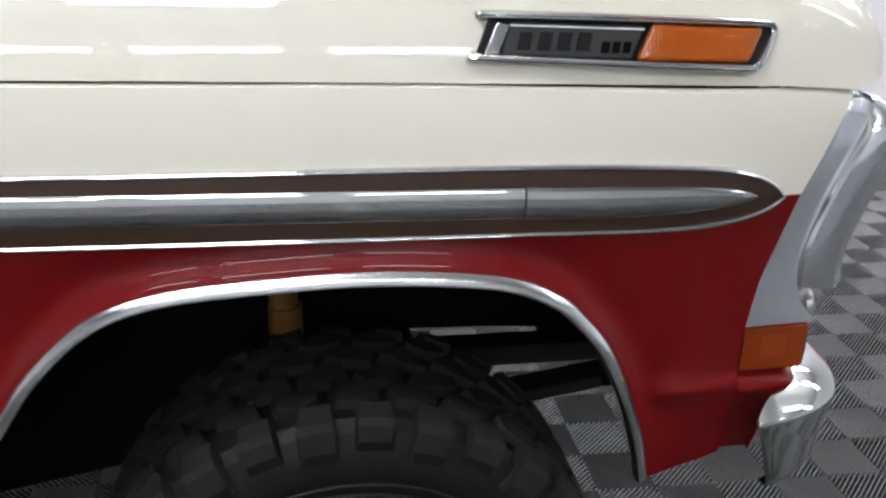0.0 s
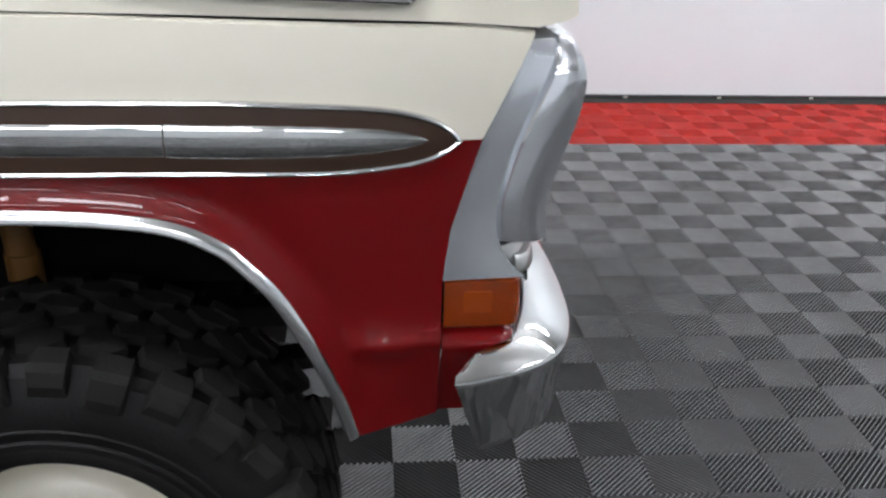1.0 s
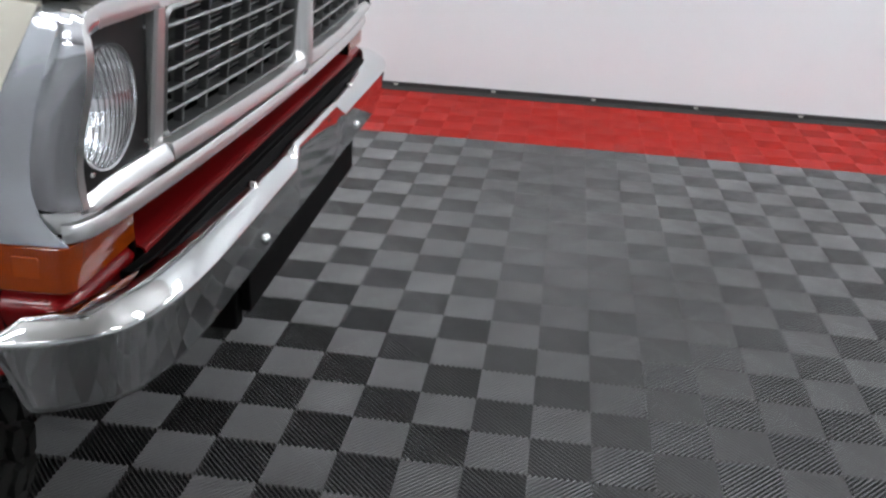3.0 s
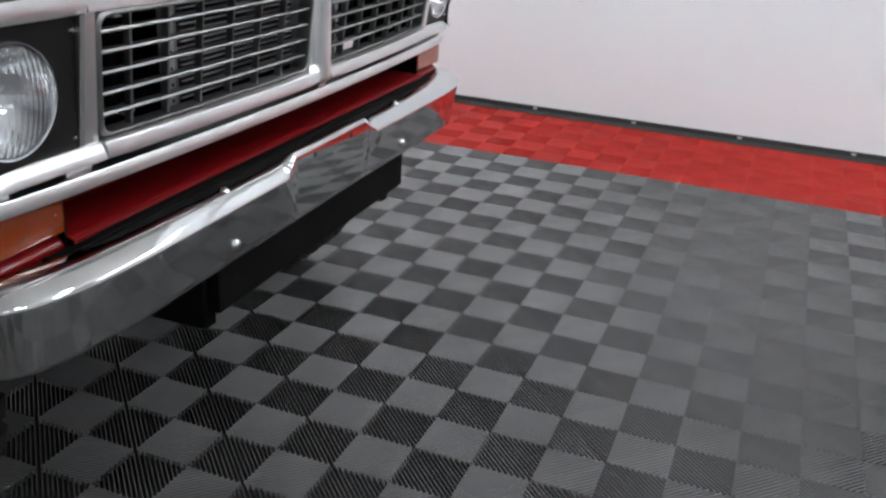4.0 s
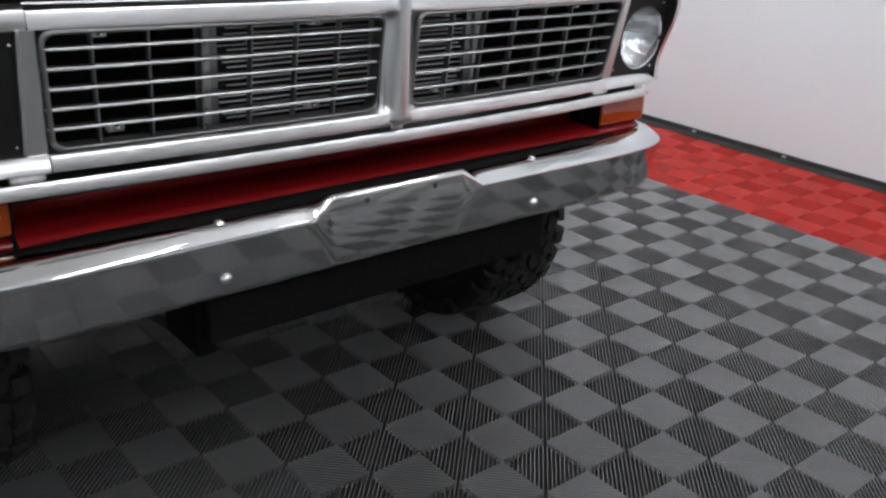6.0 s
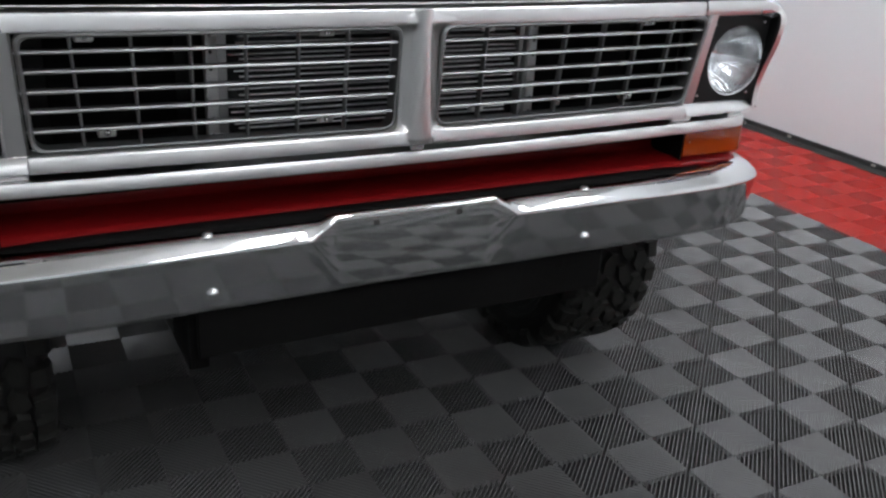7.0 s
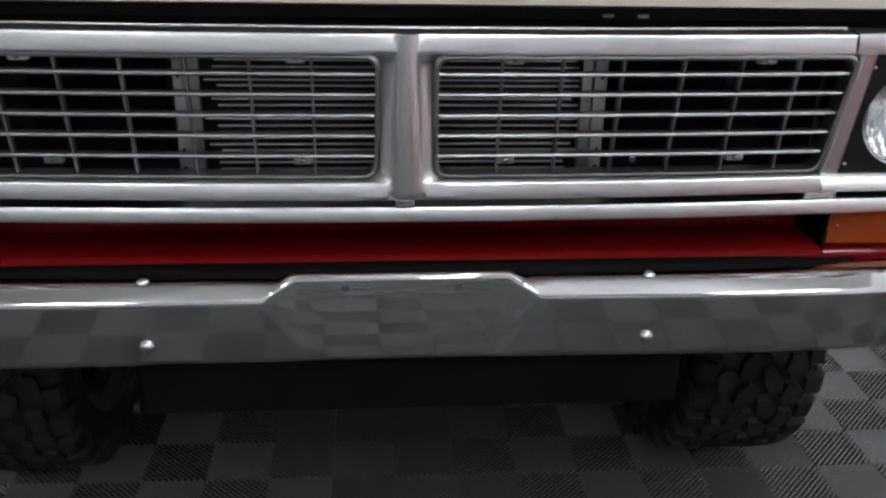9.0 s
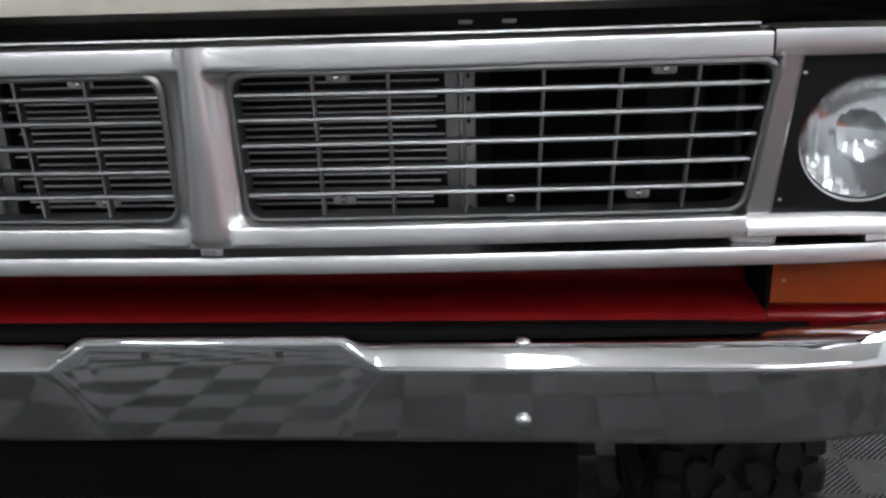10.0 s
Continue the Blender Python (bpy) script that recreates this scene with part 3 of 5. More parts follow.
def lug_mesh(name, sg, long):
    """A shoulder lug that runs down the sidewall."""
    bm = bmesh.new()
    u0, w0, w1 = 0.023, 0.104, (0.146 if long else 0.141)
    R = TYRE_R
    outer = [(R - 0.001, w0), (R - 0.006, w1 - 0.006), (R - 0.014, w1 + 0.003), (R - (0.042 if long else 0.033), w1 + 0.008), (R - (0.060 if long else 0.046), w1 + 0.003)]
    inner = [(R - 0.026, w0 - 0.002), (R - 0.026, w1 - 0.012), (R - 0.036, w1 - 0.006), (R - 0.050, w1 - 0.004), (R - 0.062, w1 - 0.004)]
    vt = [[bm.verts.new((r * math.cos(u / r), sg * w, r * math.sin(u / r))) for u in (-u0 * g, u0 * g)] for (r, w), g in zip(outer, (0.88, 1, 1, 0.9, 0.8))]
    vb = [[bm.verts.new((r * math.cos(u / r), sg * w, r * math.sin(u / r))) for u in (-u0 * 1.1, u0 * 1.1)] for r, w in inner]
    for q in range(4):
        bm.faces.new((vt[q][0], vt[q][1], vt[q + 1][1], vt[q + 1][0]))
        for e in (0, 1):
            bm.faces.new((vt[q][e], vt[q + 1][e], vb[q + 1][e], vb[q][e]))
    bm.faces.new((vt[0][0], vt[0][1], vb[0][1], vb[0][0]))
    bm.faces.new((vt[4][0], vt[4][1], vb[4][1], vb[4][0]))
    bmesh.ops.recalc_face_normals(bm, faces=bm.faces[:])
    me = bpy.data.meshes.new(name)
    bm.to_mesh(me)
    bm.free()
    me.materials.append(M_TREAD)
    return me


def build_wheel():
    """A wheel at the origin, turned about y, its outer face to -y."""
    bm = bmesh.new()
    add_lathe(bm, [(0.184, -0.084), (0.190, -0.087), (0.191, -0.081), (0.186, -0.076), (0.183, -0.070), (0.176, -0.062), (0.172, -0.030), (0.158, -0.026), (0.148, -0.040), (0.133, -0.062), (0.113, -0.072), (0.095, -0.068), (0.085, -0.060), (0.0, -0.060)], 64)
    bmesh.ops.scale(bm, vec=(1.06, 1, 1.06), verts=bm.verts[:])
    wheel = part("wheel", bm, M_CREAM, truck, "cream painted steel wheel")
    bm = bmesh.new()
    add_lathe(bm, [(0.188, -0.076), (0.182, 0.08), (0.192, 0.084)], 48)
    part("rim_barrel", bm, M_CHASSIS, wheel)
    bm = bmesh.new()
    add_lathe(bm, [(0.0, -0.100), (0.03, -0.098), (0.052, -0.090), (0.06, -0.076), (0.062, -0.060)], 32)
    part("hub_cap", bm, M_CHROME, wheel, "bright hub cap")
    for k in range(5):
        bm = bmesh.new()
        add_lathe(bm, [(0, -0.018), (0.008, -0.016), (0.010, -0.010), (0.010, 0.002)], 6)
        a = 2 * math.pi * k / 5
        place(part("lug_nut", bm, M_BOLT, wheel), pose(0.078 * math.cos(a), -0.058, 0.078 * math.sin(a)))
    bm = bmesh.new()
    side = [(0.190, 0.080), (0.198, 0.086), (0.2045, 0.097), (0.208, 0.110), (0.213, 0.1185), (0.216, 0.1190), (0.226, 0.125), (0.246, 0.136), (0.250, 0.141), (0.259, 0.142), (0.263, 0.139), (0.272, 0.141), (0.274, 0.1445), (0.279, 0.1455), (0.281, 0.143), (0.29, 0.145), (0.314, 0.145), (0.331, 0.141), (0.350, 0.131), (0.362, 0.115), (0.365, 0.08)]
    add_lathe(bm, [(r, -w) for r, w in side] + [(0.366, 0.0)] + [(r, w) for r, w in side[::-1]], 72)
    part("tyre", bm, M_RUBBER, wheel, "black mud-terrain tyre with chunky blocks", angle=25)
    R = TYRE_R
    n = 30
    for sg in (-1, 1):
        blocks = []
        for pts, da in (
            ([(-0.032, 0.003), (0.006, 0.008), (0.034, 0.028), (0.022, 0.052), (-0.012, 0.048), (-0.036, 0.026)], 0.0),
            ([(-0.026, 0.062), (0.012, 0.054), (0.036, 0.068), (0.027, 0.094), (-0.012, 0.100), (-0.031, 0.084)], 0.09),
        ):
            drop = lambda w: max(0.0, w - 0.06) ** 2 * 1.6
            top = [(u * 0.93, sg * w, R - drop(w)) for u, w in pts]
            low = [(u * 1.08, sg * (w - 0.001), R - 0.022 - drop(w)) for u, w in pts]
            blocks.append((tread_mesh("tread_block", top, low), da))
        lugs = [lug_mesh("shoulder_lug", sg, True), lug_mesh("shoulder_lug", sg, False)]
        for k in range(n):
            a = 2 * math.pi * k / n + (math.pi / n if sg > 0 else 0)
            for me, da in blocks:
                ob = new("tread_block", me)
                ob.parent = wheel
                ob.rotation_euler = (0, -(a + da), 0)
            ob = new("shoulder_lug", lugs[k % 2])
            ob.parent = wheel
            ob.rotation_euler = (0, -(a + 0.03), 0)
    return wheel


AXLE_X, AXLE_Z, TRACK_Y = -0.718, 0.379, 0.803
wheel = build_wheel()
place(wheel, pose(AXLE_X, -TRACK_Y - 0.022, AXLE_Z))
copy_thing(wheel, pose(AXLE_X, TRACK_Y, AXLE_Z, 0, 7, 180))
for s in (-1, 1):
    copy_thing(wheel, pose(-4.05, s * TRACK_Y, AXLE_Z, 0, 11, 0 if s < 0 else 180))

# cab and bed behind the front end: unseen, added to block light from behind
bm = bmesh.new()
prof = [(-1.462, 0.47), (-1.462, 1.30), (-1.60, 1.33), (-1.95, 1.86), (-2.10, 1.90), (-2.75, 1.90), (-2.86, 1.84), (-2.96, 1.32), (-2.96, 0.47)]
rows = []
for f in (-1, -0.97, 0.97, 1):
    rows.append([Vector((x, f * (side_y(-1.5, min(z, 1.1)) - (0.16 * (z - 1.1) / 0.8 if z > 1.1 else 0)), z)) for x, z in prof])
vs = quad_grid(bm, rows, closed_v=True)
bm.faces.new(vs[0])
bm.faces.new(vs[-1])
cab = part("cab", bm, M_CREAM, truck, "cream painted cab")
for s in (-1, 1):
    bm = bmesh.new()
    quad_grid(bm, [[Vector((x, s * (side_y(-1.5, z) + 0.003), z)) for z in (0.48, 0.6, 0.75, 0.9, 1.036)] for x in (-1.47, -2.2, -2.95)])
    part("door_skin", bm, M_RED, cab, "dark red lower door", solid=0.003)
    bm = bmesh.new()
    quad_grid(bm, [[Vector((x, s * (side_y(-1.5, 1.1) - 0.16 * (z - 1.1) / 0.8 + 0.004), z)) for x, z in row] for row in (((-1.72, 1.36), (-2.80, 1.36)), ((-1.98, 1.78), (-2.76, 1.78)))])
    part("side_window", bm, M_BLACK, cab, "dark glass", solid=0.003)
bm = bmesh.new()
for lo, hi in (((-5.2, -0.965, 0.60), (-3.0, -0.90, 1.17)), ((-5.2, 0.90, 0.60), (-3.0, 0.965, 1.17)), ((-5.2, -0.90, 0.60), (-5.14, 0.90, 1.17)), ((-5.14, -0.90, 0.66), (-3.0, 0.90, 0.70)), ((-3.06, -0.90, 0.70), (-3.0, 0.90, 1.17))):
    add_box(bm, lo, hi)
part("cargo_bed", bm, M_RED, truck, "dark red cargo bed")
bm = bmesh.new()
add_box(bm, (-5.0, -0.80, 0.57), (-1.40, 0.80, 0.64))
add_box(bm, (-2.6, -0.25, 0.36), (-1.0, 0.25, 0.58))
part("underbody", bm, M_CHASSIS, truck, bevel=0.02)
bm = bmesh.new()
add_tube(bm, [(-4.05, -0.62, 0.379), (-4.05, 0.62, 0.379)], 0.045, 14)
part("rear_axle", bm, M_CHASSIS, truck)

# ---- bumper ----


PANEL = [(-0.034, 0.742), (-0.0280, 0.7640), (-0.0220, 0.7690), (-0.0165, 0.7705), (-0.0110, 0.7705), (-0.0055, 0.7680), (-0.0040, 0.7620), (-0.0035, 0.735), (-0.0045, 0.690), (-0.0065, 0.626), (-0.011, 0.6165), (-0.019, 0.612), (-0.042, 0.610)]


def smooth_at(x, pairs):
    """Like lerp_at, but with eased steps between the pairs."""
    for (a, va), (b, vb) in zip(pairs, pairs[1:]):
        if x <= b:
            t = min(1, max(0, (x - a) / (b - a)))
            return va + (vb - va) * t * t * (3 - 2 * t)
    return pairs[-1][1]


def side_face(e):
    """The bumper's front face beside the panel, below the crease, as (offset, z). e: 0 to 1 towards the wrapped end."""
    zc, slim = 0.7325 - 0.006 * e, 1 - 0.2 * e
    return [(0.0003, zc - 0.007), (-0.0065 * slim, 0.688), (-0.0150 * slim, 0.6235 + 0.006 * e), (-0.0190 * slim, 0.6135 + 0.006 * e), (-0.0275 * slim, 0.608 + 0.006 * e), (-0.048 * slim, 0.607 + 0.006 * e)]


# plan of the front crease and of the flange's rear edge, point by point
CREASE = [(0.0050, 0.226), (0.0055, 0.34), (0.0062, 0.46), (0.0064, 0.58), (0.0058, 0.68), (0.0020, 0.76), (-0.0040, 0.82), (-0.0145, 0.867), (-0.027, 0.902), (-0.0455, 0.933), (-0.073, 0.957), (-0.106, 0.975), (-0.144, 0.988), (-0.171, 0.9945), (-0.1900, 0.997)]
REAR = [(-0.030, 0.200), (-0.031, 0.33), (-0.034, 0.45), (-0.042, 0.57), (-0.052, 0.665), (-0.061, 0.735), (-0.069, 0.795), (-0.081, 0.850), (-0.092, 0.885), (-0.103, 0.911), (-0.117, 0.931), (-0.134, 0.946), (-0.153, 0.958), (-0.171, 0.971), (-0.188, 0.990)]


def plan_rows(sign):
    out = []
    yp = [0.178, 0.178, 0.177, 0.176, 0.175, 0.173, 0.171, 0.168, 0.163, 0.158, 0.157, 0.156, 0.156]
    low = [0.225, 0.206, 0.180, 0.177, 0.174, 0.172]
    first = [Vector((x, sign * y, z)) for (x, z), y in zip(PANEL, yp)]
    fore, aft = (spline([Vector((x, y, 0)) for x, y in line], 3) for line in (CREASE, REAR))
    last = len(fore) - 1
    for k, (p, q) in enumerate(zip(fore, aft)):
        d = (fore[min(k + 1, last)] - fore[max(k - 1, 0)]).normalized()
        n = Vector((d.y, -d.x, 0))
        e = smooth_at(k / last, [(0.0, 0.0), (0.52, 0.0), (1.0, 1.0)])
        rise = smooth_at(k / last, [(0.0, 0.0235), (0.35, 0.0250), (0.6, 0.0250), (0.86, 0.0230), (1.0, 0.006)])
        zc = 0.7325 - 0.006 * e
        # the flange dishes a little towards its rear lip near the wrapped end
        back = (p - q).normalized()
        row = [q - back * 0.004 + Vector((0, 0, zc + rise - 0.014))]
        for f, h in ((1.0, 0.96), (0.95, 1.0), (0.60 + 0.14 * e, 0.965 - 0.155 * e), (0.34, 0.60 - 0.12 * e), (0.07, 0.13)):
            row.append(p.lerp(q, f) + Vector((0, 0, zc + rise * h)))
        row.append(p + Vector((0, 0, zc - 0.001)))
        slant = 0.34 * smooth_at(k / last, [(0.0, 0.0), (0.72, 0.0), (1.0, 1.0)])
        for j, (o, z) in enumerate(side_face(e)):
            v = p + n * o + Vector((-slant * min(0.0, z - 0.728) * abs(d.x), 0, z))
            if k == 0:
                v.y = low[j]
            row.append(v)
        if sign > 0:  # the bumper's far end stands out a little more
            for v in row:
                v.y += 0.015 * smooth_at(v.y, [(0.55, 0.0), (0.85, 1.0)])
        out.append([Vector((v.x, sign * v.y, v.z)) for v in row])
    blend = [a.lerp(b, 0.62) for a, b in zip(first, out[0])]
    return [first, blend] + out


bm = bmesh.new()
left, right = plan_rows(1), plan_rows(-1)
mid = [[Vector((x, y, z)) for x, z in PANEL] for y in (-0.08, 0.0, 0.08)]
rows = right[::-1] + mid + left
quad_grid(bm, rows)
bumper = part("bumper", bm, M_CHROME, truck, "chrome front bumper reflecting the tiled floor", solid=0.003, angle=55, flat=True)
bumper.data.materials.append(M_CHROME_HAZE_DIM)
for poly in bumper.data.polygons:
    if abs(poly.center.y) < 0.17 and poly.center.z < 0.765:
        poly.material_index = 1


def bolt_head(r):
    bm = bmesh.new()
    add_lathe(bm, [(0, 0.010), (r * 0.45, 0.0095), (r * 0.8, 0.007), (r, 0.002), (r * 1.02, -0.004)], 18, "z")
    return bm


for s in (-1, 1):
    place(part("bolt", bolt_head(0.0125), M_BOLT, bumper, "domed bright bolt head"), pose(-0.026, s * 0.411, 0.7545, 0, 20, 0))
    place(part("bolt", bolt_head(0.0125), M_BOLT, bumper, "domed bright bolt head"), pose(-0.0052, s * 0.411, 0.651, 0, 97, 0))
    # no opening is cut: a dark block carries the hole's shade
    bm = bmesh.new()
    add_box(bm, (-0.008, -0.0055, -0.005), (0.0012, 0.0055, 0.005))
    place(part("plate_hole_block", bm, M_UNDER, bumper, "small dark block for the shaded inside of a plate hole"), pose(-0.0028, s * 0.0905, 0.7495))

# black plate below the bumper, filler strip behind it
bm = bmesh.new()
add_box(bm, (-0.050, -0.435, 0.506), (-0.030, 0.487, 0.622))
part("skid_plate", bm, M_CHASSIS, truck, "satin black plate below the bumper", bevel=0.003)
for s in (-1, 1):
    bm = bmesh.new()
    add_box(bm, (-0.20, s * 0.43 - 0.02, 0.47), (-0.055, s * 0.43 + 0.02, 0.62))
    part("bumper_bracket", bm, M_CHASSIS, truck, bevel=0.004)
bm = bmesh.new()
ys = [-0.80 + 1.60 * k / 32 for k in range(33)]
fill = [(-0.0840, 0.735), (-0.0835, 0.7570), (-0.0820, 0.7605), (-0.0655, 0.7610), (-0.0635, 0.7585), (-0.0590, 0.7585), (-0.0570, 0.7610), (-0.0530, 0.7638), (-0.0495, 0.7640), (-0.047, 0.7610), (-0.043, 0.7545), (-0.034, 0.7500), (-0.030, 0.742)]
quad_grid(bm, [[Vector((x - 0.016 * max(0, (abs(y) - 0.68) / 0.12) ** 2, y, z - 0.010 * max(0, (abs(y) - 0.60) / 0.2) ** 2)) for x, z in fill] for y in ys])
part("filler_strip", bm, M_CHASSIS, truck, "black rubber strip behind the bumper", solid=0.003)

# red front pan: a shelf between the lamp housings, rolled down at its front edge
bm = bmesh.new()
pan = [(-0.212, 0.790), (-0.209, 0.778), (-0.203, 0.7715), (-0.190, 0.7695), (-0.160, 0.7690), (-0.130, 0.7685), (-0.102, 0.7675), (-0.0925, 0.7655), (-0.0875, 0.7610), (-0.0860, 0.7500), (-0.0870, 0.720), (-0.100, 0.660)]
quad_grid(bm, [[Vector((x, y, z)) for x, z in pan] for y in [-0.742 + 1.484 * k / 32 for k in range(33)]])
part("front_pan", bm, M_PAN, truck, "dark red sheet metal pan between grille and bumper", solid=0.003)
# shade beneath the bar, built as a near-black sheet behind the pan
bm = bmesh.new()
quad_grid(bm, [[Vector((x, y, z)) for x, z in ((-0.150, 0.868), (-0.200, 0.862), (-0.210, 0.845), (-0.214, 0.82), (-0.216, 0.780))] for y in [-0.742 + 1.484 * k / 16 for k in range(17)]])
part("pan_shade_sheet", bm, M_CHASSIS, truck, "near-black sheet for the shade between grille bar and red pan", solid=0.003)

# ---- grille ----


def raked(bm, k=0.11):
    """Lean a piece of the grille forwards with height."""
    for v in bm.verts:
        v.co.x += k * (v.co.z - 1.016)
    return bm


def rail_x(y):
    return -0.029 - 0.025 * (abs(y) / 0.70) ** 2


def build_rail(z0, z1, y0, y1, xf, depth):
    """A bowed bright rail across the front with rounded front edges."""
    bm = bmesh.new()
    n = 14
    rows = []
    for k in range(n + 1):
        y = y0 + (y1 - y0) * k / n
        x = xf(y)
        rows.append([Vector((x - depth, y, z0)), Vector((x - 0.003, y, z0)), Vector((x - 0.0006, y, z0 + 0.0008)), Vector((x, y, z0 + 0.0026)), Vector((x - 0.0004, y, z0 + 0.012)), Vector((x - 0.0020, y, z1 - 0.005)), Vector((x - 0.0045, y, z1 - 0.0012)), Vector((x - 0.010, y, z1)), Vector((x - depth, y, z1))])
    vs = quad_grid(bm, rows, closed_v=True)
    bm.faces.new(vs[0])
    bm.faces.new(vs[-1])
    return bm


surround = part("grille_surround", build_rail(1.116, 1.147, -0.70, 0.712, rail_x, 0.05), M_SATIN, truck, "satin silver grille surround", flat=True)
part("lower_rail", build_rail(0.888, 0.916, -0.685, 0.696, rail_x, 0.05), M_SATIN, surround, flat=True)


def low_bar_x(y):
    return -0.042 - 0.026 * (abs(y) / 0.8) ** 2


# bar along the bottom, its ends bent round the corners
bm = bmesh.new()
half = [Vector((low_bar_x(y), y, 0)) for y in [0.8 * k / 10 for k in range(11)]] + [Vector((-0.073, 0.855, 0)), Vector((-0.079, 0.893, 0)), Vector((-0.087, 0.914, 0)), Vector((-0.098, 0.926, 0)), Vector((-0.108, 0.930, 0))]
plan = [Vector((p.x, -p.y, 0)) for p in half[:0:-1]] + half
rows = []
for k, p in enumerate(plan):
    d = (plan[min(k + 1, len(plan) - 1)] - plan[max(k - 1, 0)]).normalized()
    n = Vector((d.y, -d.x, 0))
    rows.append([p + n * o + Vector((0, 0, z)) for o, z in ((-0.05, 0.847), (-0.003, 0.8465), (-0.0006, 0.8475), (0.0, 0.850), (-0.0006, 0.859), (-0.0022, 0.867), (-0.0048, 0.8705), (-0.010, 0.8715), (-0.05, 0.8715))])
vs = quad_grid(bm, rows, closed_v=True)
bm.faces.new(vs[0])
bm.faces.new(vs[-1])
part("lower_bar", bm, M_SATIN, truck, "satin silver bar below the grille", flat=True)

# centre divider: flanks run out into the rails, raised rib down the middle
bm = bmesh.new()
rows = []
RAIL = [(0.0, -0.006), (0.002, -0.001), (0.005, 0.0), (0.015, -0.0012), (0.024, -0.0034), (0.027, -0.0045), (0.0285, -0.006), (0.031, -0.012)]
for z in [1.1468, 1.1455, 1.144, 1.140, 1.135, 1.130, 1.125, 1.121, 1.118, 1.1162, 1.1158, 1.113, 1.110, 1.106, 1.101, 1.096, 1.06, 1.03, 1.0, 0.97, 0.936, 0.931, 0.926, 0.922, 0.919, 0.9163, 0.9159, 0.9145, 0.913, 0.910, 0.905, 0.900, 0.896, 0.893, 0.890, 0.8882]:
    f = (1.147 - z) / 0.259
    d = min(1.116 - z, z - 0.916)  # depth inside the opening
    wi = 0.014 + 0.012 * f
    xf = -0.0175 - 0.003 * f
    if d <= 0:
        base = -0.029 + lerp_at(z - (1.116 if z > 1 else 0.888), RAIL)
        w, xo, xv = 0.13, base - 0.0022, base + 0.0012
        if z < 0.9:
            xf = lerp_at(z, [(0.888, base + 0.002), (0.899, xf)])
    else:
        e = max(0.0, 1 - d / 0.02) ** 2
        w, xo, xv = 0.041 + 0.02 * e, -0.043 + 0.007 * e, -0.038 + 0.0085 * e
    half = [(w, -0.09), (w, xo - 0.008), (w - 0.001, xo - 0.002), (w - 0.005, xo), (0.6 * w + 0.4 * wi, 0.5 * (xo + xv)), (wi + 0.010, xv), (wi + 0.004, xv + 0.002), (wi, xf - 0.009), (wi * 0.75, xf - 0.004), (wi * 0.35, xf - 0.0008)]
    rows.append([Vector((x, -y, z)) for y, x in half] + [Vector((xf + 0.0003, 0, z))] + [Vector((x, y, z)) for y, x in half[::-1]])
vs = quad_grid(bm, [[p + Vector((0, 0.007, 0)) for p in r] for r in rows])
bm.faces.new(vs[0])
bm.faces.new(vs[-1])
part("divider", bm, M_SATIN, surround, "polished centre divider of the grille", angle=60)
bm = bmesh.new()
add_box(bm, (-0.045, -0.010, 0.876), (-0.033, 0.020, 0.889))
part("divider_clip", bm, M_BOLT, surround, bevel=0.002)


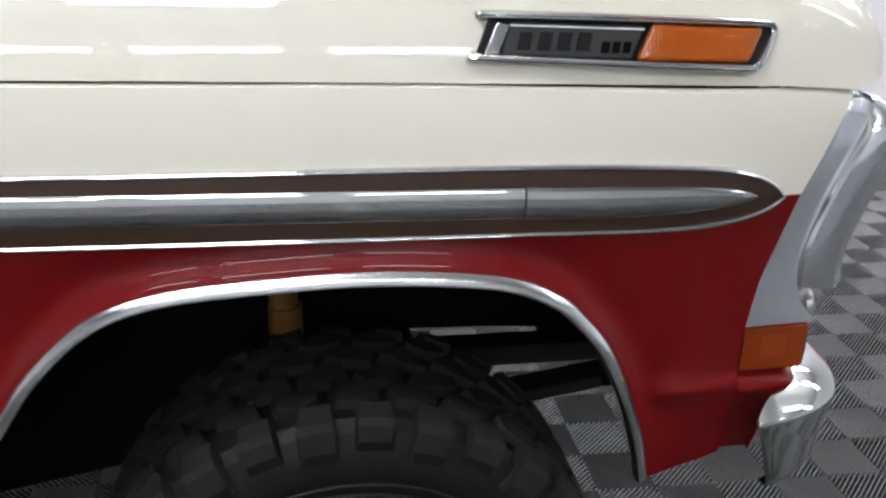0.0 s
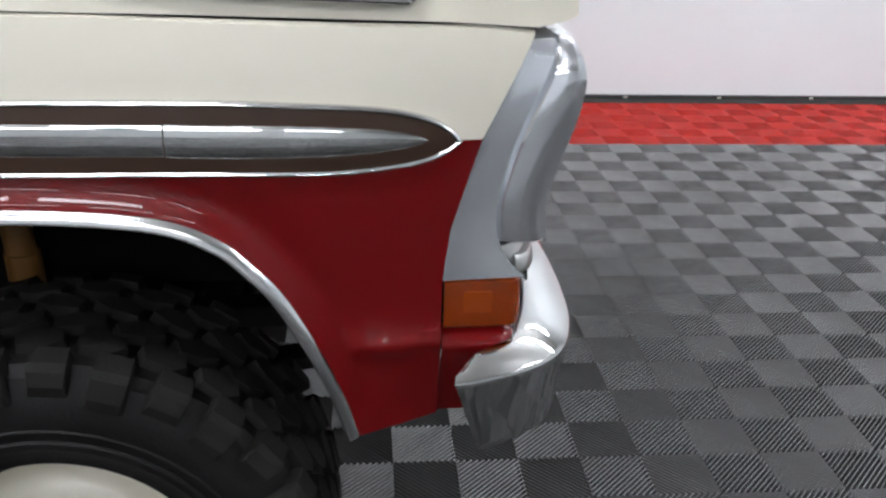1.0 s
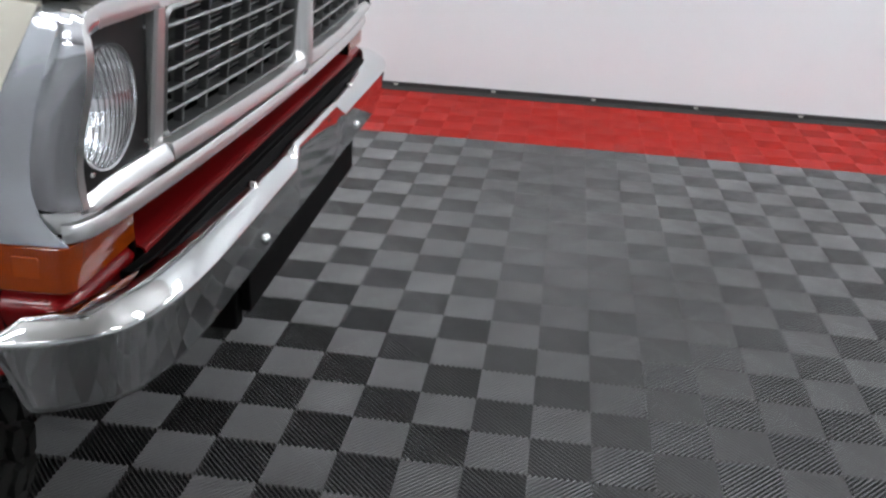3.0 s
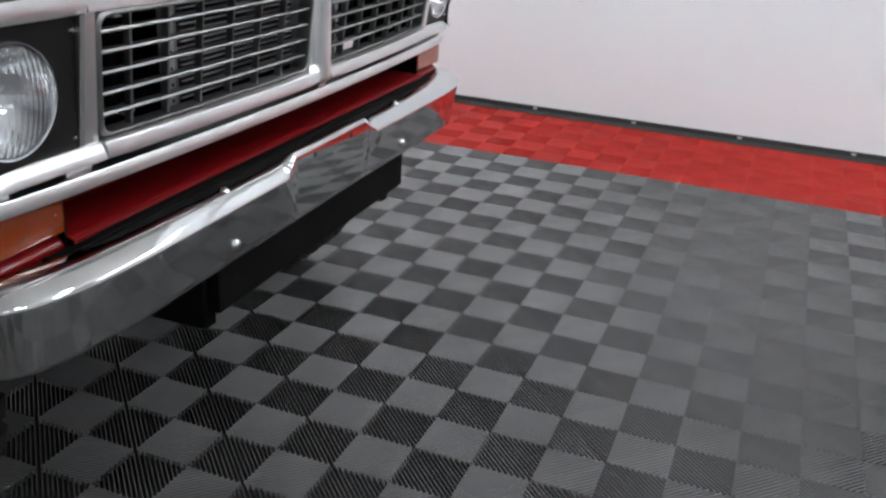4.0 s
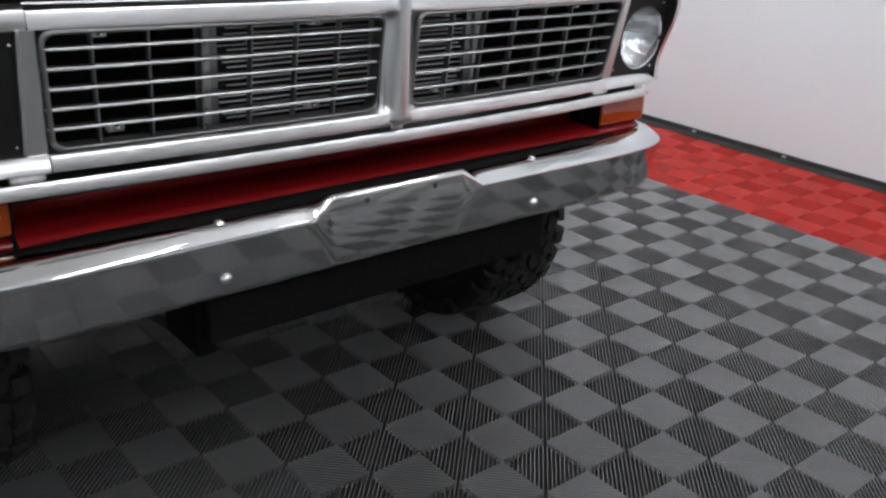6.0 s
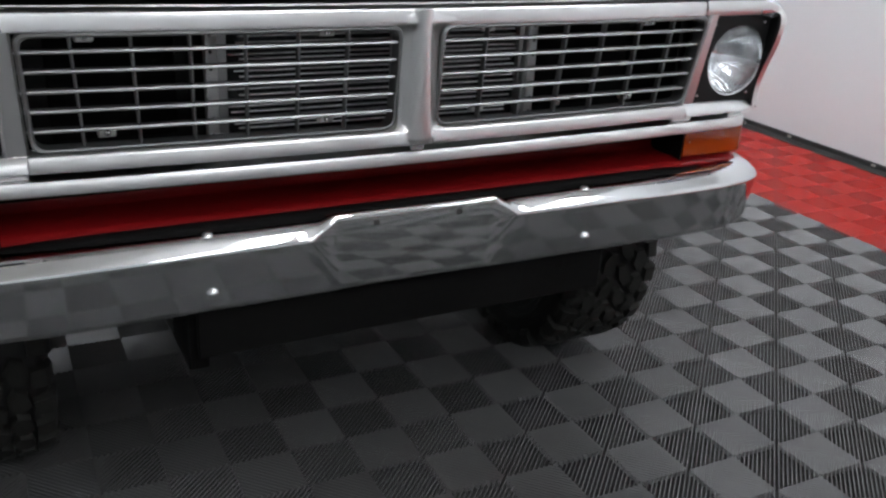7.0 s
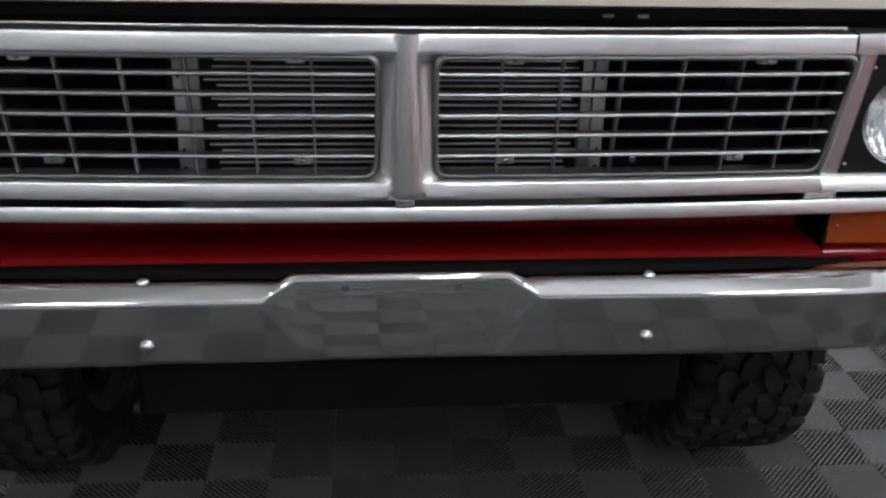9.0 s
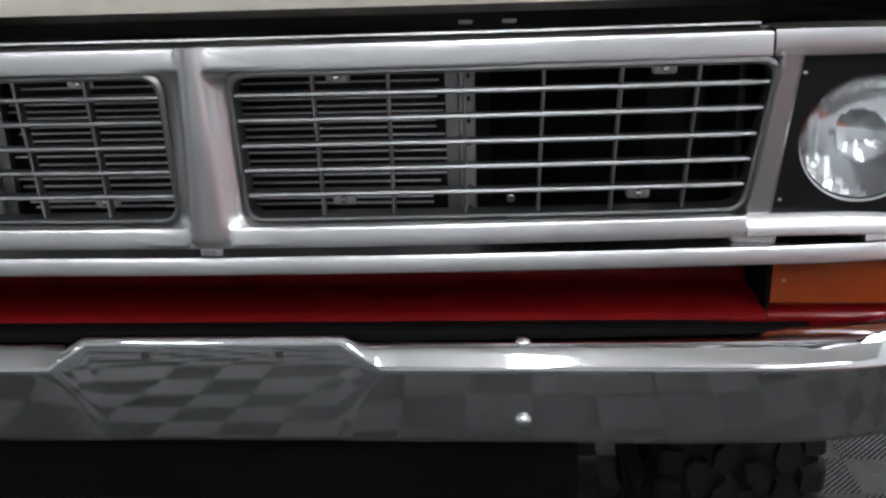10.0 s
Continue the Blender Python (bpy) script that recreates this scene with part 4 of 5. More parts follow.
def build_insert(s):
    """One grille half: border, five blades, six uprights."""
    yi, zt, zb = 0.046, 1.112, 0.920
    yo_t, yo_b = (0.712, 0.687) if s > 0 else (0.690, 0.681)
    off = 0.0075
    def sweep_x(y):
        return -0.036 - 0.021 * (abs(y) / 0.70) ** 2
    outline = rounded([(yi, zb), (0.2, zb), (0.45, zb), (yo_b, zb), (yo_t, zt), (0.45, zt), (0.2, zt), (yi - 0.002, zt)], 0.022)
    mid_y, mid_z = 0.37, 1.016
    bm = bmesh.new()
    rows = []
    for y, z in outline:
        def at(g, x):
            yy = mid_y + (y - mid_y) * (1 - g / 0.32)
            return Vector((x + sweep_x(y), s * yy + off, mid_z + (z - mid_z) * (1 - g / 0.095)))
        rows.append([at(-0.004, -0.035), at(-0.004, -0.008), at(0.000, -0.003), at(0.003, -0.004), at(0.004, -0.010), at(0.004, -0.035)])
    quad_grid(bm, rows, closed_u=True, closed_v=True)
    insert = part("grille_insert", raked(bm), M_BARS, truck, "silver grille insert with thin horizontal blades")
    def edge(z):
        return yo_b + (yo_t - yo_b) * (z - zb) / (zt - zb)
    for z in (1.0845, 1.0525, 1.0195, 0.9865, 0.953):
        bm = bmesh.new()
        rows = []
        for k in range(9):
            y = yi + (edge(z) + 0.008 - yi) * k / 8
            x = sweep_x(y)
            rows.append([Vector((x - 0.036, s * y + off, z - 0.0014)), Vector((x - 0.011, s * y + off, z - 0.0028)), Vector((x - 0.009, s * y + off, z)), Vector((x - 0.011, s * y + off, z + 0.0028)), Vector((x - 0.036, s * y + off, z + 0.0014))])
        quad_grid(bm, rows, closed_v=True)
        part("blade", raked(bm), M_BARS, insert)
    for y in [v * (1.014 if s > 0 else 1.0) for v in (0.143, 0.236, 0.330, 0.425, 0.519, 0.612)]:
        tilt = 0.010 * max(0, (y - 0.14) / 0.47)
        x = sweep_x(y)
        bm = bmesh.new()
        quad_grid(bm, [[Vector((x + dx, s * (y - tilt * f + w) + off, zt - 0.004 - (zt - zb - 0.008) * f)) for dx, w in ((-0.0135, -0.0022), (-0.0115, 0.0), (-0.0135, 0.0022), (-0.028, 0.0018), (-0.028, -0.0018))] for f in (0, 1)], closed_v=True)
        part("upright", raked(bm), M_BARS, insert)
    for y, z in ((0.170, 1.101), (0.585, 1.101), (0.165, 0.934), (0.560, 0.934)):
        bm = bmesh.new()
        x = sweep_x(y) - 0.055
        add_box(bm, (x - 0.016, s * y + off - 0.015, z - 0.009), (x, s * y + off + 0.015, z + 0.009))
        tab = part("mounting_tab", raked(bm), M_STEEL, insert, bevel=0.003)
        bm = bmesh.new()
        add_lathe(bm, [(0, 0.006), (0.004, 0.0055), (0.0055, 0.003), (0.006, -0.002)], 8, "x")
        for w in bm.verts:
            w.co += Vector((x, s * y + off, z))
        part("tab_bolt", raked(bm), M_BOLT, tab)
    return insert


for s in (-1, 1):
    build_insert(s)

# condenser and supports behind the grille
# widened panel and added wings stop light showing through from behind
bm = bmesh.new()
add_box(bm, (-0.30, -0.94, 0.86), (-0.285, 0.94, 1.165))
part("radiator_support", bm, M_BLACK, truck, "black radiator support, widened to close off light behind the grille")
for s in (-1, 1):
    bm = bmesh.new()
    add_box(bm, (-0.28, s * 0.69 - 0.004, 0.87), (-0.10, s * 0.69 + 0.004, 1.14))
    part("support_wing", bm, M_BLACK, truck)
    bm = bmesh.new()
    add_box(bm, (-0.285, s * 0.50 - 0.13, 0.88), (-0.27, s * 0.50 + 0.10, 1.13))
    part("side_baffle", bm, M_CHASSIS, truck, bevel=0.004)
bm = bmesh.new()
add_box(bm, (-0.215, -0.34, 0.885), (-0.205, 0.33, 1.13))
cond = part("condenser", bm, M_BLACK, truck, "condenser with thin horizontal fins")
rnd = random.Random(5)
for k in range(22):
    z = 0.892 + k * 0.011 + rnd.uniform(-0.0012, 0.0012)
    bm = bmesh.new()
    add_box(bm, (-0.190, -0.325 + rnd.uniform(0, 0.03), z - 0.0009), (-0.184, 0.315 - rnd.uniform(0, 0.03), z + 0.0009))
    part("fin", bm, M_COND, cond)
for s in (-1, 1):
    yc = s * 0.347 - 0.008
    bm = bmesh.new()
    add_box(bm, (-0.19, yc - 0.011, 0.88), (-0.168, yc + 0.011, 1.14))
    post = part("condenser_bracket", bm, M_BRACKET, truck, "pale perforated metal bracket", bevel=0.002)
    bm = bmesh.new()
    add_box(bm, (-0.192, yc - s * 0.021 - 0.009, 0.88), (-0.176, yc - s * 0.021 + 0.009, 1.14))
    part("bracket_flange", bm, M_BARS, post, bevel=0.001)
    # the strip stays whole; dark discs give the shade of its holes
    for k in range(8):
        bm = bmesh.new()
        add_lathe(bm, [(0, 0.0008), (0.0035, 0.0008), (0.0035, -0.004)], 10, "x")
        place(part("bracket_hole_disc", bm, M_UNDER, post), pose(-0.1675, yc + s * 0.002, 0.90 + 0.031 * k))
bm = bmesh.new()
add_lathe(bm, [(0, 0.012), (0.006, 0.010), (0.007, 0.0), (0.004, -0.03)], 10, "x")
place(part("support_bolt", bm, M_BOLT, truck), pose(-0.150, 0.398, 0.921))
# latch panel above the grille
bm = bmesh.new()
quad_grid(bm, [[Vector((x, y, z)) for x, z in ((-0.080, 1.140), (-0.110, 1.148), (-0.16, 1.150), (-0.165, 1.168), (-0.30, 1.170))] for y in (-0.88, -0.4, 0, 0.4, 0.88)])
part("latch_panel", bm, M_BLACK, truck, "glossy black panel below the hood edge", solid=0.003)
bm = bmesh.new()
add_tube(bm, [(-0.074, -0.70, 1.1545), (-0.050, -0.35, 1.1545), (-0.043, 0, 1.1545), (-0.050, 0.35, 1.1545), (-0.074, 0.70, 1.1545)], 0.0018, 8)
part("top_lip", bm, M_SATIN, surround, "thin bright lip above the grille")
for y in (0.34, 0.398):
    bm = bmesh.new()
    add_box(bm, (-0.172, y - 0.010, 1.150), (-0.160, y + 0.010, 1.160))
    part("latch_tab", bm, M_STEEL, truck, bevel=0.002)

# ---- headlights ----


def build_headlight(s):
    def v(p, dx=0.0):
        return Vector((p[2] + dx, s * p[0], p[1]))

    # bezel: a rail along the top that turns down into a wide leaf-shaped visor, given as (y, z, x)
    x_in, y0 = -0.084, 0.714 if s > 0 else 0.702
    rows = []
    for inner, lip, bulge, crease in (
        ((y0, 1.117, -0.056), (y0, 1.147, -0.057), (y0, 1.150, -0.066), (y0, 1.152, -0.085)),
        ((0.80, 1.117, -0.057), (0.80, 1.147, -0.057), (0.80, 1.150, -0.066), (0.80, 1.152, -0.085)),
        ((0.878, 1.117, -0.057), (0.884, 1.145, -0.056), (0.890, 1.1485, -0.064), (0.893, 1.150, -0.080)),
        ((0.914, 1.110, -0.056), (0.925, 1.135, -0.051), (0.934, 1.140, -0.059), (0.932, 1.143, -0.073)),
    ):
        mid = tuple((p + q) / 2 for p, q in zip(inner, lip))
        rows.append([v((crease[0] - 0.012, crease[1] - 0.004, crease[2] - 0.004)), v(crease), v(crease).lerp(v(bulge), 0.35), v(crease).lerp(v(bulge), 0.7), v(bulge), v(lip), v(mid, 0.004), v(inner), v((inner[0] - 0.002, inner[1] - 0.002, x_in))])
    # height, groove, fullest width, front edge as (y, x)
    for z, gx, full, ey, ex in ((1.112, -0.081, 0.951, 0.943, -0.043), (1.085, -0.092, 0.9535, 0.944, -0.042), (1.045, -0.1095, 0.9525, 0.943, -0.050), (1.00, -0.1245, 0.950, 0.940, -0.064), (0.955, -0.1355, 0.9475, 0.936, -0.0745), (0.922, -0.1385, 0.946, 0.934, -0.0755), (0.898, -0.136, 0.945, 0.933, -0.073)):
        d = ex - gx
        rows.append([v((0.926, z, gx - 0.004)), v((full - 0.010, z, gx + 0.001)), v((full - 0.004, z, gx + 0.10 * d)), v((full - 0.0005, z, gx + 0.36 * d)), v((full - 0.001, z, gx + 0.72 * d)), v((ey, z, ex)), v((ey - 0.015, z, ex + 0.0010)), v((ey - 0.018, z, ex - 0.003)), v((ey - 0.019, z, x_in - 0.004))])
    bm = bmesh.new()
    fine = [spline(c, 4) for c in zip(*rows)]
    vs = quad_grid(bm, [list(c) for c in zip(*fine)], mat=lambda u, w: 2 if w == 7 or (w == 6 and u > 11) else 1 if w == 5 else 0)
    bm.faces.new(vs[-1])
    bezel = part("headlight_bezel", bm, [M_POLISHED, M_SATIN, M_BLACK], truck, "polished aluminium headlight bezel", solid=0.002, angle=32)
    for poly in bezel.data.polygons:
        if abs(poly.center.y) < 0.885 and poly.material_index == 0:
            poly.material_index = 1
    # rail along the bottom, below the lamp
    bm = bmesh.new()
    foot = [(0.698 if s > 0 else 0.687, 0.914, 0.888, -0.056), (0.76, 0.914, 0.888, -0.060), (0.83, 0.913, 0.887, -0.0645), (0.88, 0.911, 0.886, -0.068), (0.905, 0.908, 0.886, -0.071), (0.918, 0.904, 0.888, -0.0755)]
    vs = quad_grid(bm, [[v((y - 0.006, hi - 0.003, x - 0.040)), v((y - 0.002, hi, x - 0.012)), v((y - 0.001, hi - 0.005, x - 0.006)), v((y, lo + 0.009, x + 0.001)), v((y, lo + 0.002, x + 0.0015)), v((y - 0.001, lo, x - 0.002)), v((y - 0.004, lo - 0.002, x - 0.03))] for y, hi, lo, x in foot])
    bm.faces.new(vs[-1])
    part("bottom_rail", bm, M_SATIN, bezel, "satin silver rail below the lamp", solid=0.002)
    bm = bmesh.new()
    add_lathe(bm, [(0, -0.004), (0.0022, -0.003), (0.003, 0.0), (0.0022, 0.003), (0, 0.004)], 8, "z")
    place(part("visor_pin", bm, M_CHROME, bezel), pose(-0.0745, s * 0.932, 0.896))
    # flat side plate, from the groove back to the fender
    bm = bmesh.new()
    front = [(0.900, 1.150, -0.072), (0.929, 1.135, -0.073), (0.937, 1.10, -0.086), (0.938, 1.05, -0.1075), (0.937, 1.00, -0.125), (0.936, 0.94, -0.138), (0.936, 0.905, -0.135), (0.936, 0.880, -0.127), (0.936, 0.860, -0.112), (0.936, 0.846, -0.096)]
    back = [(0.900, 1.150, -0.100), (0.928, 1.140, -0.110), (0.938, 1.10, -0.131), (0.944, 1.05, -0.157), (0.946, 1.00, -0.177), (0.9475, 0.935, -0.200), (0.9470, 0.905, -0.203), (0.9460, 0.880, -0.203), (0.945, 0.862, -0.2025), (0.944, 0.846, -0.2025)]
    fa, fb = spline([v(p) for p in front], 4), spline([v(p) for p in back], 4)
    quad_grid(bm, [[a, a.lerp(b, 0.33), a.lerp(b, 0.66), b + Vector((0.004, 0, 0)), b + Vector((0.0015, s * 0.0012, 0)), b + Vector((-0.001, s * 0.0002, 0)), b + Vector((-0.016, -s * 0.016, 0))] for a, b in zip(fa, fb)])
    part("side_plate", bm, M_ALU, bezel, "brushed aluminium side plate", solid=0.002)
    # closing piece between the side plate's foot and the bar, round the corner
    bm = bmesh.new()
    quad_grid(bm, [[Vector((x - back, s * y, z)) for z, back in ((0.858, 0.0), (0.870, 0.0005), (0.881, 0.002), (0.886, 0.006))] for x, y in ((-0.131, 0.931), (-0.119, 0.927), (-0.107, 0.918), (-0.098, 0.905), (-0.091, 0.885), (-0.086, 0.860))])
    part("bezel_foot", bm, M_SATIN, bezel, solid=0.002)

    def lamp_x(z):
        return -0.074 + 0.06 * (z - 1.01)

    # black bucket plate with the lamp's opening
    bm = bmesh.new()
    cy, cz, r = 0.841 if s > 0 else 0.847, 1.010, 0.086
    lx = -0.074 if s > 0 else -0.069
    it, ib = (0.746, 0.728) if s > 0 else (0.715, 0.716)
    outer = [(it, 1.118), (0.84, 1.118), (0.925, 1.116), (0.943, 1.08), (0.937, 1.0), (0.930, 0.935), (0.924, 0.911), (0.80, 0.911), (ib, 0.912), (ib + 0.3 * (it - ib), 0.97), (ib + 0.65 * (it - ib), 1.04)]
    n = 44
    ring = []
    for k in range(n):
        a = 2 * math.pi * k / n
        dy, dz = math.cos(a), math.sin(a)
        # the outline's edge in that direction
        best = 9.0
        for p, q in zip(outer, outer[1:] + outer[:1]):
            ey, ez = q[0] - p[0], q[1] - p[1]
            den = dy * ez - dz * ey
            if abs(den) > 1e-9:
                t = ((p[0] - cy) * ez - (p[1] - cz) * ey) / den
                u = ((p[0] - cy) * dz - (p[1] - cz) * dy) / den
                if t > 0 and -1e-6 <= u <= 1 + 1e-6:
                    best = min(best, t)
        best = max(best, 0.078)
        rin = min(r - 0.004, best - 0.002)
        ring.append([Vector((lamp_x(cz + dz * best), s * (cy + dy * best), cz + dz * best)), Vector((lamp_x(cz + dz * rin), s * (cy + dy * rin), cz + dz * rin)), Vector((-0.12, s * (cy + dy * rin * 0.9), cz + dz * rin * 0.9))])
    quad_grid(bm, ring, closed_u=True)
    lamp = part("headlight", bm, M_BLACK, truck, "round sealed-beam headlight in a black surround", solid=0.002)
    bm = bmesh.new()
    add_lathe(bm, [(0.083, -0.02), (0.0845, -0.002), (0.083, 0.001), (0.0805, 0.0), (0.0800, -0.006)], 48, "x")
    place(part("retaining_ring", bm, M_BOLT, lamp), pose(lx, s * cy, cz, 0, 3, 0))
    bm = bmesh.new()
    add_lathe(bm, [(0.0, 0.0145), (0.02, 0.0138), (0.04, 0.0112), (0.061, 0.006), (0.076, -0.001), (0.0800, -0.006), (0.0780, -0.008), (0.073, -0.004), (0.058, 0.0025), (0.038, 0.0082), (0.018, 0.0108), (0.0, 0.0117)], 48, "x")
    lens = place(part("lens", bm, M_GLASS, lamp, "fluted clear glass lens"), pose(lx, s * cy, cz, 0, 3, 0))
    lens.visible_shadow = False
    bm = bmesh.new()
    add_lathe(bm, [(0.0, -0.075), (0.02, -0.072), (0.04, -0.060), (0.06, -0.038), (0.072, -0.016), (0.0775, -0.006)], 48, "x")
    place(part("reflector", bm, M_REFLECTOR, lamp, "silvered reflector bowl"), pose(lx, s * cy, cz, 0, 3, 0))
    for y, z in ((0.755 if s > 0 else 0.726, 1.094), (0.741 if s > 0 else 0.729, 0.931), (0.905, 1.098), (0.893, 0.932)):
        bm = bmesh.new()
        add_lathe(bm, [(0, 0.004), (0.003, 0.0035), (0.004, 0.0)], 10, "x")
        place(part("screw", bm, M_BOLT, lamp), pose(lamp_x(z) + 0.001, s * y, z))
    # pillar between the lamp and the grille
    bm = bmesh.new()
    rows = []
    for f in (0, 0.25, 0.5, 0.75, 1):
        z = 1.118 - 0.204 * f
        ya, yw = (0.722 - 0.025 * f, 0.026 + 0.008 * f) if s > 0 else (0.689 - 0.008 * f, 0.028 + 0.010 * f)
        rows.append([Vector((-0.105, s * ya, z)), Vector((-0.066, s * (ya + 0.001), z)), Vector((-0.061, s * (ya + 0.005), z)), Vector((-0.062, s * (ya + yw - 0.004), z)), Vector((-0.066, s * (ya + yw), z)), Vector((-0.09, s * (ya + yw + 0.001), z))])
    quad_grid(bm, rows)
    part("grille_pillar", raked(bm), M_SATIN, truck, solid=0.003)
    # tab between the lower rail and the bar
    bm = bmesh.new()
    add_box(bm, (-0.12, s * 0.715 - 0.03, 0.868), (-0.085, s * 0.715 + 0.03, 0.888))
    part("rail_tab", bm, M_SATIN, truck, bevel=0.004)


for s in (-1, 1):
    build_headlight(s)

# ---- side badge ----


def build_badge(s):
    """Long marker badge on the hood side: chrome frame, black plaque with raised shapes, amber lens."""
    def at(x, z, o):
        return Vector((x, s * (side_y(x, z) + o), z))

    bm = bmesh.new()
    add_prism(bm, [(-0.566, 1.2005), (-0.244, 1.188), (-0.228, 1.194), (-0.211, 1.226), (-0.2135, 1.235), (-0.225, 1.2375), (-0.548, 1.244)], lambda u, v, d: at(u, v, d), 0.006)
    base = shifted("side_badge", bm, M_BLACK, truck, "chrome framed badge with amber lens", bevel=0.002)
    bm = bmesh.new()
    top = [at(-0.561, 1.2425, 0.005), at(-0.550, 1.2445, 0.010), at(-0.43, 1.2430, 0.012), at(-0.30, 1.2395, 0.012), at(-0.224, 1.2360, 0.011), at(-0.2115, 1.2315, 0.010), at(-0.2115, 1.2235, 0.010), at(-0.2255, 1.1970, 0.010), at(-0.2345, 1.1895, 0.011), at(-0.245, 1.1885, 0.012), at(-0.32, 1.1915, 0.012), at(-0.44, 1.1965, 0.012), at(-0.558, 1.2008, 0.010), at(-0.573, 1.2018, 0.004)]
    sweep(bm, spline(top, 4), [(-0.0050, -0.008), (-0.0050, 0.0010), (-0.0036, 0.0034), (-0.0012, 0.0042), (0.0006, 0.0028), (0.0016, 0.0030), (0.0032, 0.0022), (0.0042, 0.0), (0.0042, -0.008)], Vector((0, s, 0)))
    part("frame", bm, M_CHROME, base, "chrome frame")
    bm = bmesh.new()
    add_prism(bm, [(-0.557, 1.2045), (-0.541, 1.2040), (-0.528, 1.2350), (-0.542, 1.2375)], lambda u, v, d: at(u, v, 0.005 + d), 0.008)
    part("end_cap", bm, M_CHROME, base, bevel=0.0015)
    # the lens swells towards its middle and rounds off at its front end
    bm = bmesh.new()
    outline = rounded([(-0.3815, 1.1985), (-0.31, 1.1965), (-0.2430, 1.1940), (-0.2235, 1.2310), (-0.30, 1.2335), (-0.3620, 1.2360)], 0.0055, 4)
    rings = []
    for g, o in ((1.0, 0.005), (1.0, 0.0105), (0.965, 0.0125), (0.86, 0.0137), (0.55, 0.0145)):
        rings.append([at(-0.302 + (u + 0.302) * (g if g > 0.9 else 0.5 + 0.5 * g), 1.215 + (w - 1.215) * g, o) for u, w in outline])
    vs = quad_grid(bm, rings, closed_v=True)
    bm.faces.new(vs[-1])
    part("amber_lens", bm, M_AMBER_PALE, base, "amber marker lens", angle=50)
    bm = bmesh.new()
    add_prism(bm, [(-0.537, 1.2045), (-0.388, 1.1995), (-0.372, 1.2340), (-0.525, 1.2375)], lambda u, v, d: at(u, v, 0.005 + d), 0.0035)
    part("plaque", bm, M_SATIN_BLACK, base, "dark grey plaque", bevel=0.001)
    bm = bmesh.new()
    add_prism(bm, [(-0.527, 1.2335), (-0.373, 1.2300), (-0.372, 1.2315), (-0.5265, 1.2350)], lambda u, v, d: at(u, v, 0.0085 + d), 0.002)
    part("plaque_line", bm, M_STEEL, base)
    # raised shapes in place of the lettering
    for k in range(4):
        x0 = -0.520 + k * 0.0225
        bm = bmesh.new()
        add_prism(bm, [(x0, 1.2085), (x0 + 0.015, 1.2080), (x0 + 0.0195, 1.2275), (x0 + 0.0045, 1.2280)], lambda u, v, d: at(u, v, 0.0085 + d), 0.0025)
        part("raised_bar", bm, M_BLACK, base, bevel=0.0008)
    for k in range(3):
        x0 = -0.424 + k * 0.0125
        bm = bmesh.new()
        add_prism(bm, [(x0, 1.2060), (x0 + 0.009, 1.2057), (x0 + 0.0115, 1.2175), (x0 + 0.0025, 1.2178)], lambda u, v, d: at(u, v, 0.0085 + d), 0.002)
        part("raised_mark", bm, M_CHASSIS, base, bevel=0.0006)


for s in (-1, 1):
    build_badge(s)

# specks and a stain on the floor


def speck(name, x, y, r, label):
    bm = bmesh.new()
    n = 9
    rnd = random.Random(int(x * 1000) + 7)
    ring = [Vector((r * rnd.uniform(0.6, 1.2) * math.cos(2 * math.pi * k / n), r * rnd.uniform(0.5, 1.0) * math.sin(2 * math.pi * k / n), 0)) for k in range(n)]
    a = [bm.verts.new(p) for p in ring]
    b = [bm.verts.new(p * 0.6 + Vector((0, 0, r * 0.45))) for p in ring]
    for k in range(n):
        bm.faces.new((a[k], a[(k + 1) % n], b[(k + 1) % n], b[k]))
    bm.faces.new(b)
    bm.faces.new(a[::-1])
    ob = part(name, bm, M_SPECK)
    place(ob, pose(x, y, 0.0002))
    return tagged(ob, label, "debris", "specks on the floor")


speck("floor_speck", 0.587, 1.442, 0.008, "dark brown speck lying on the tiles")
speck("floor_speck", 0.671, 1.375, 0.005, "tiny dark speck lying on the tiles")
speck("floor_speck", -0.537, 2.054, 0.007, "small black speck lying on the tiles")

# ---- floor tiles: two by two squares of slanted ribs ----
RIBS, RIB_H = 20, 0.016


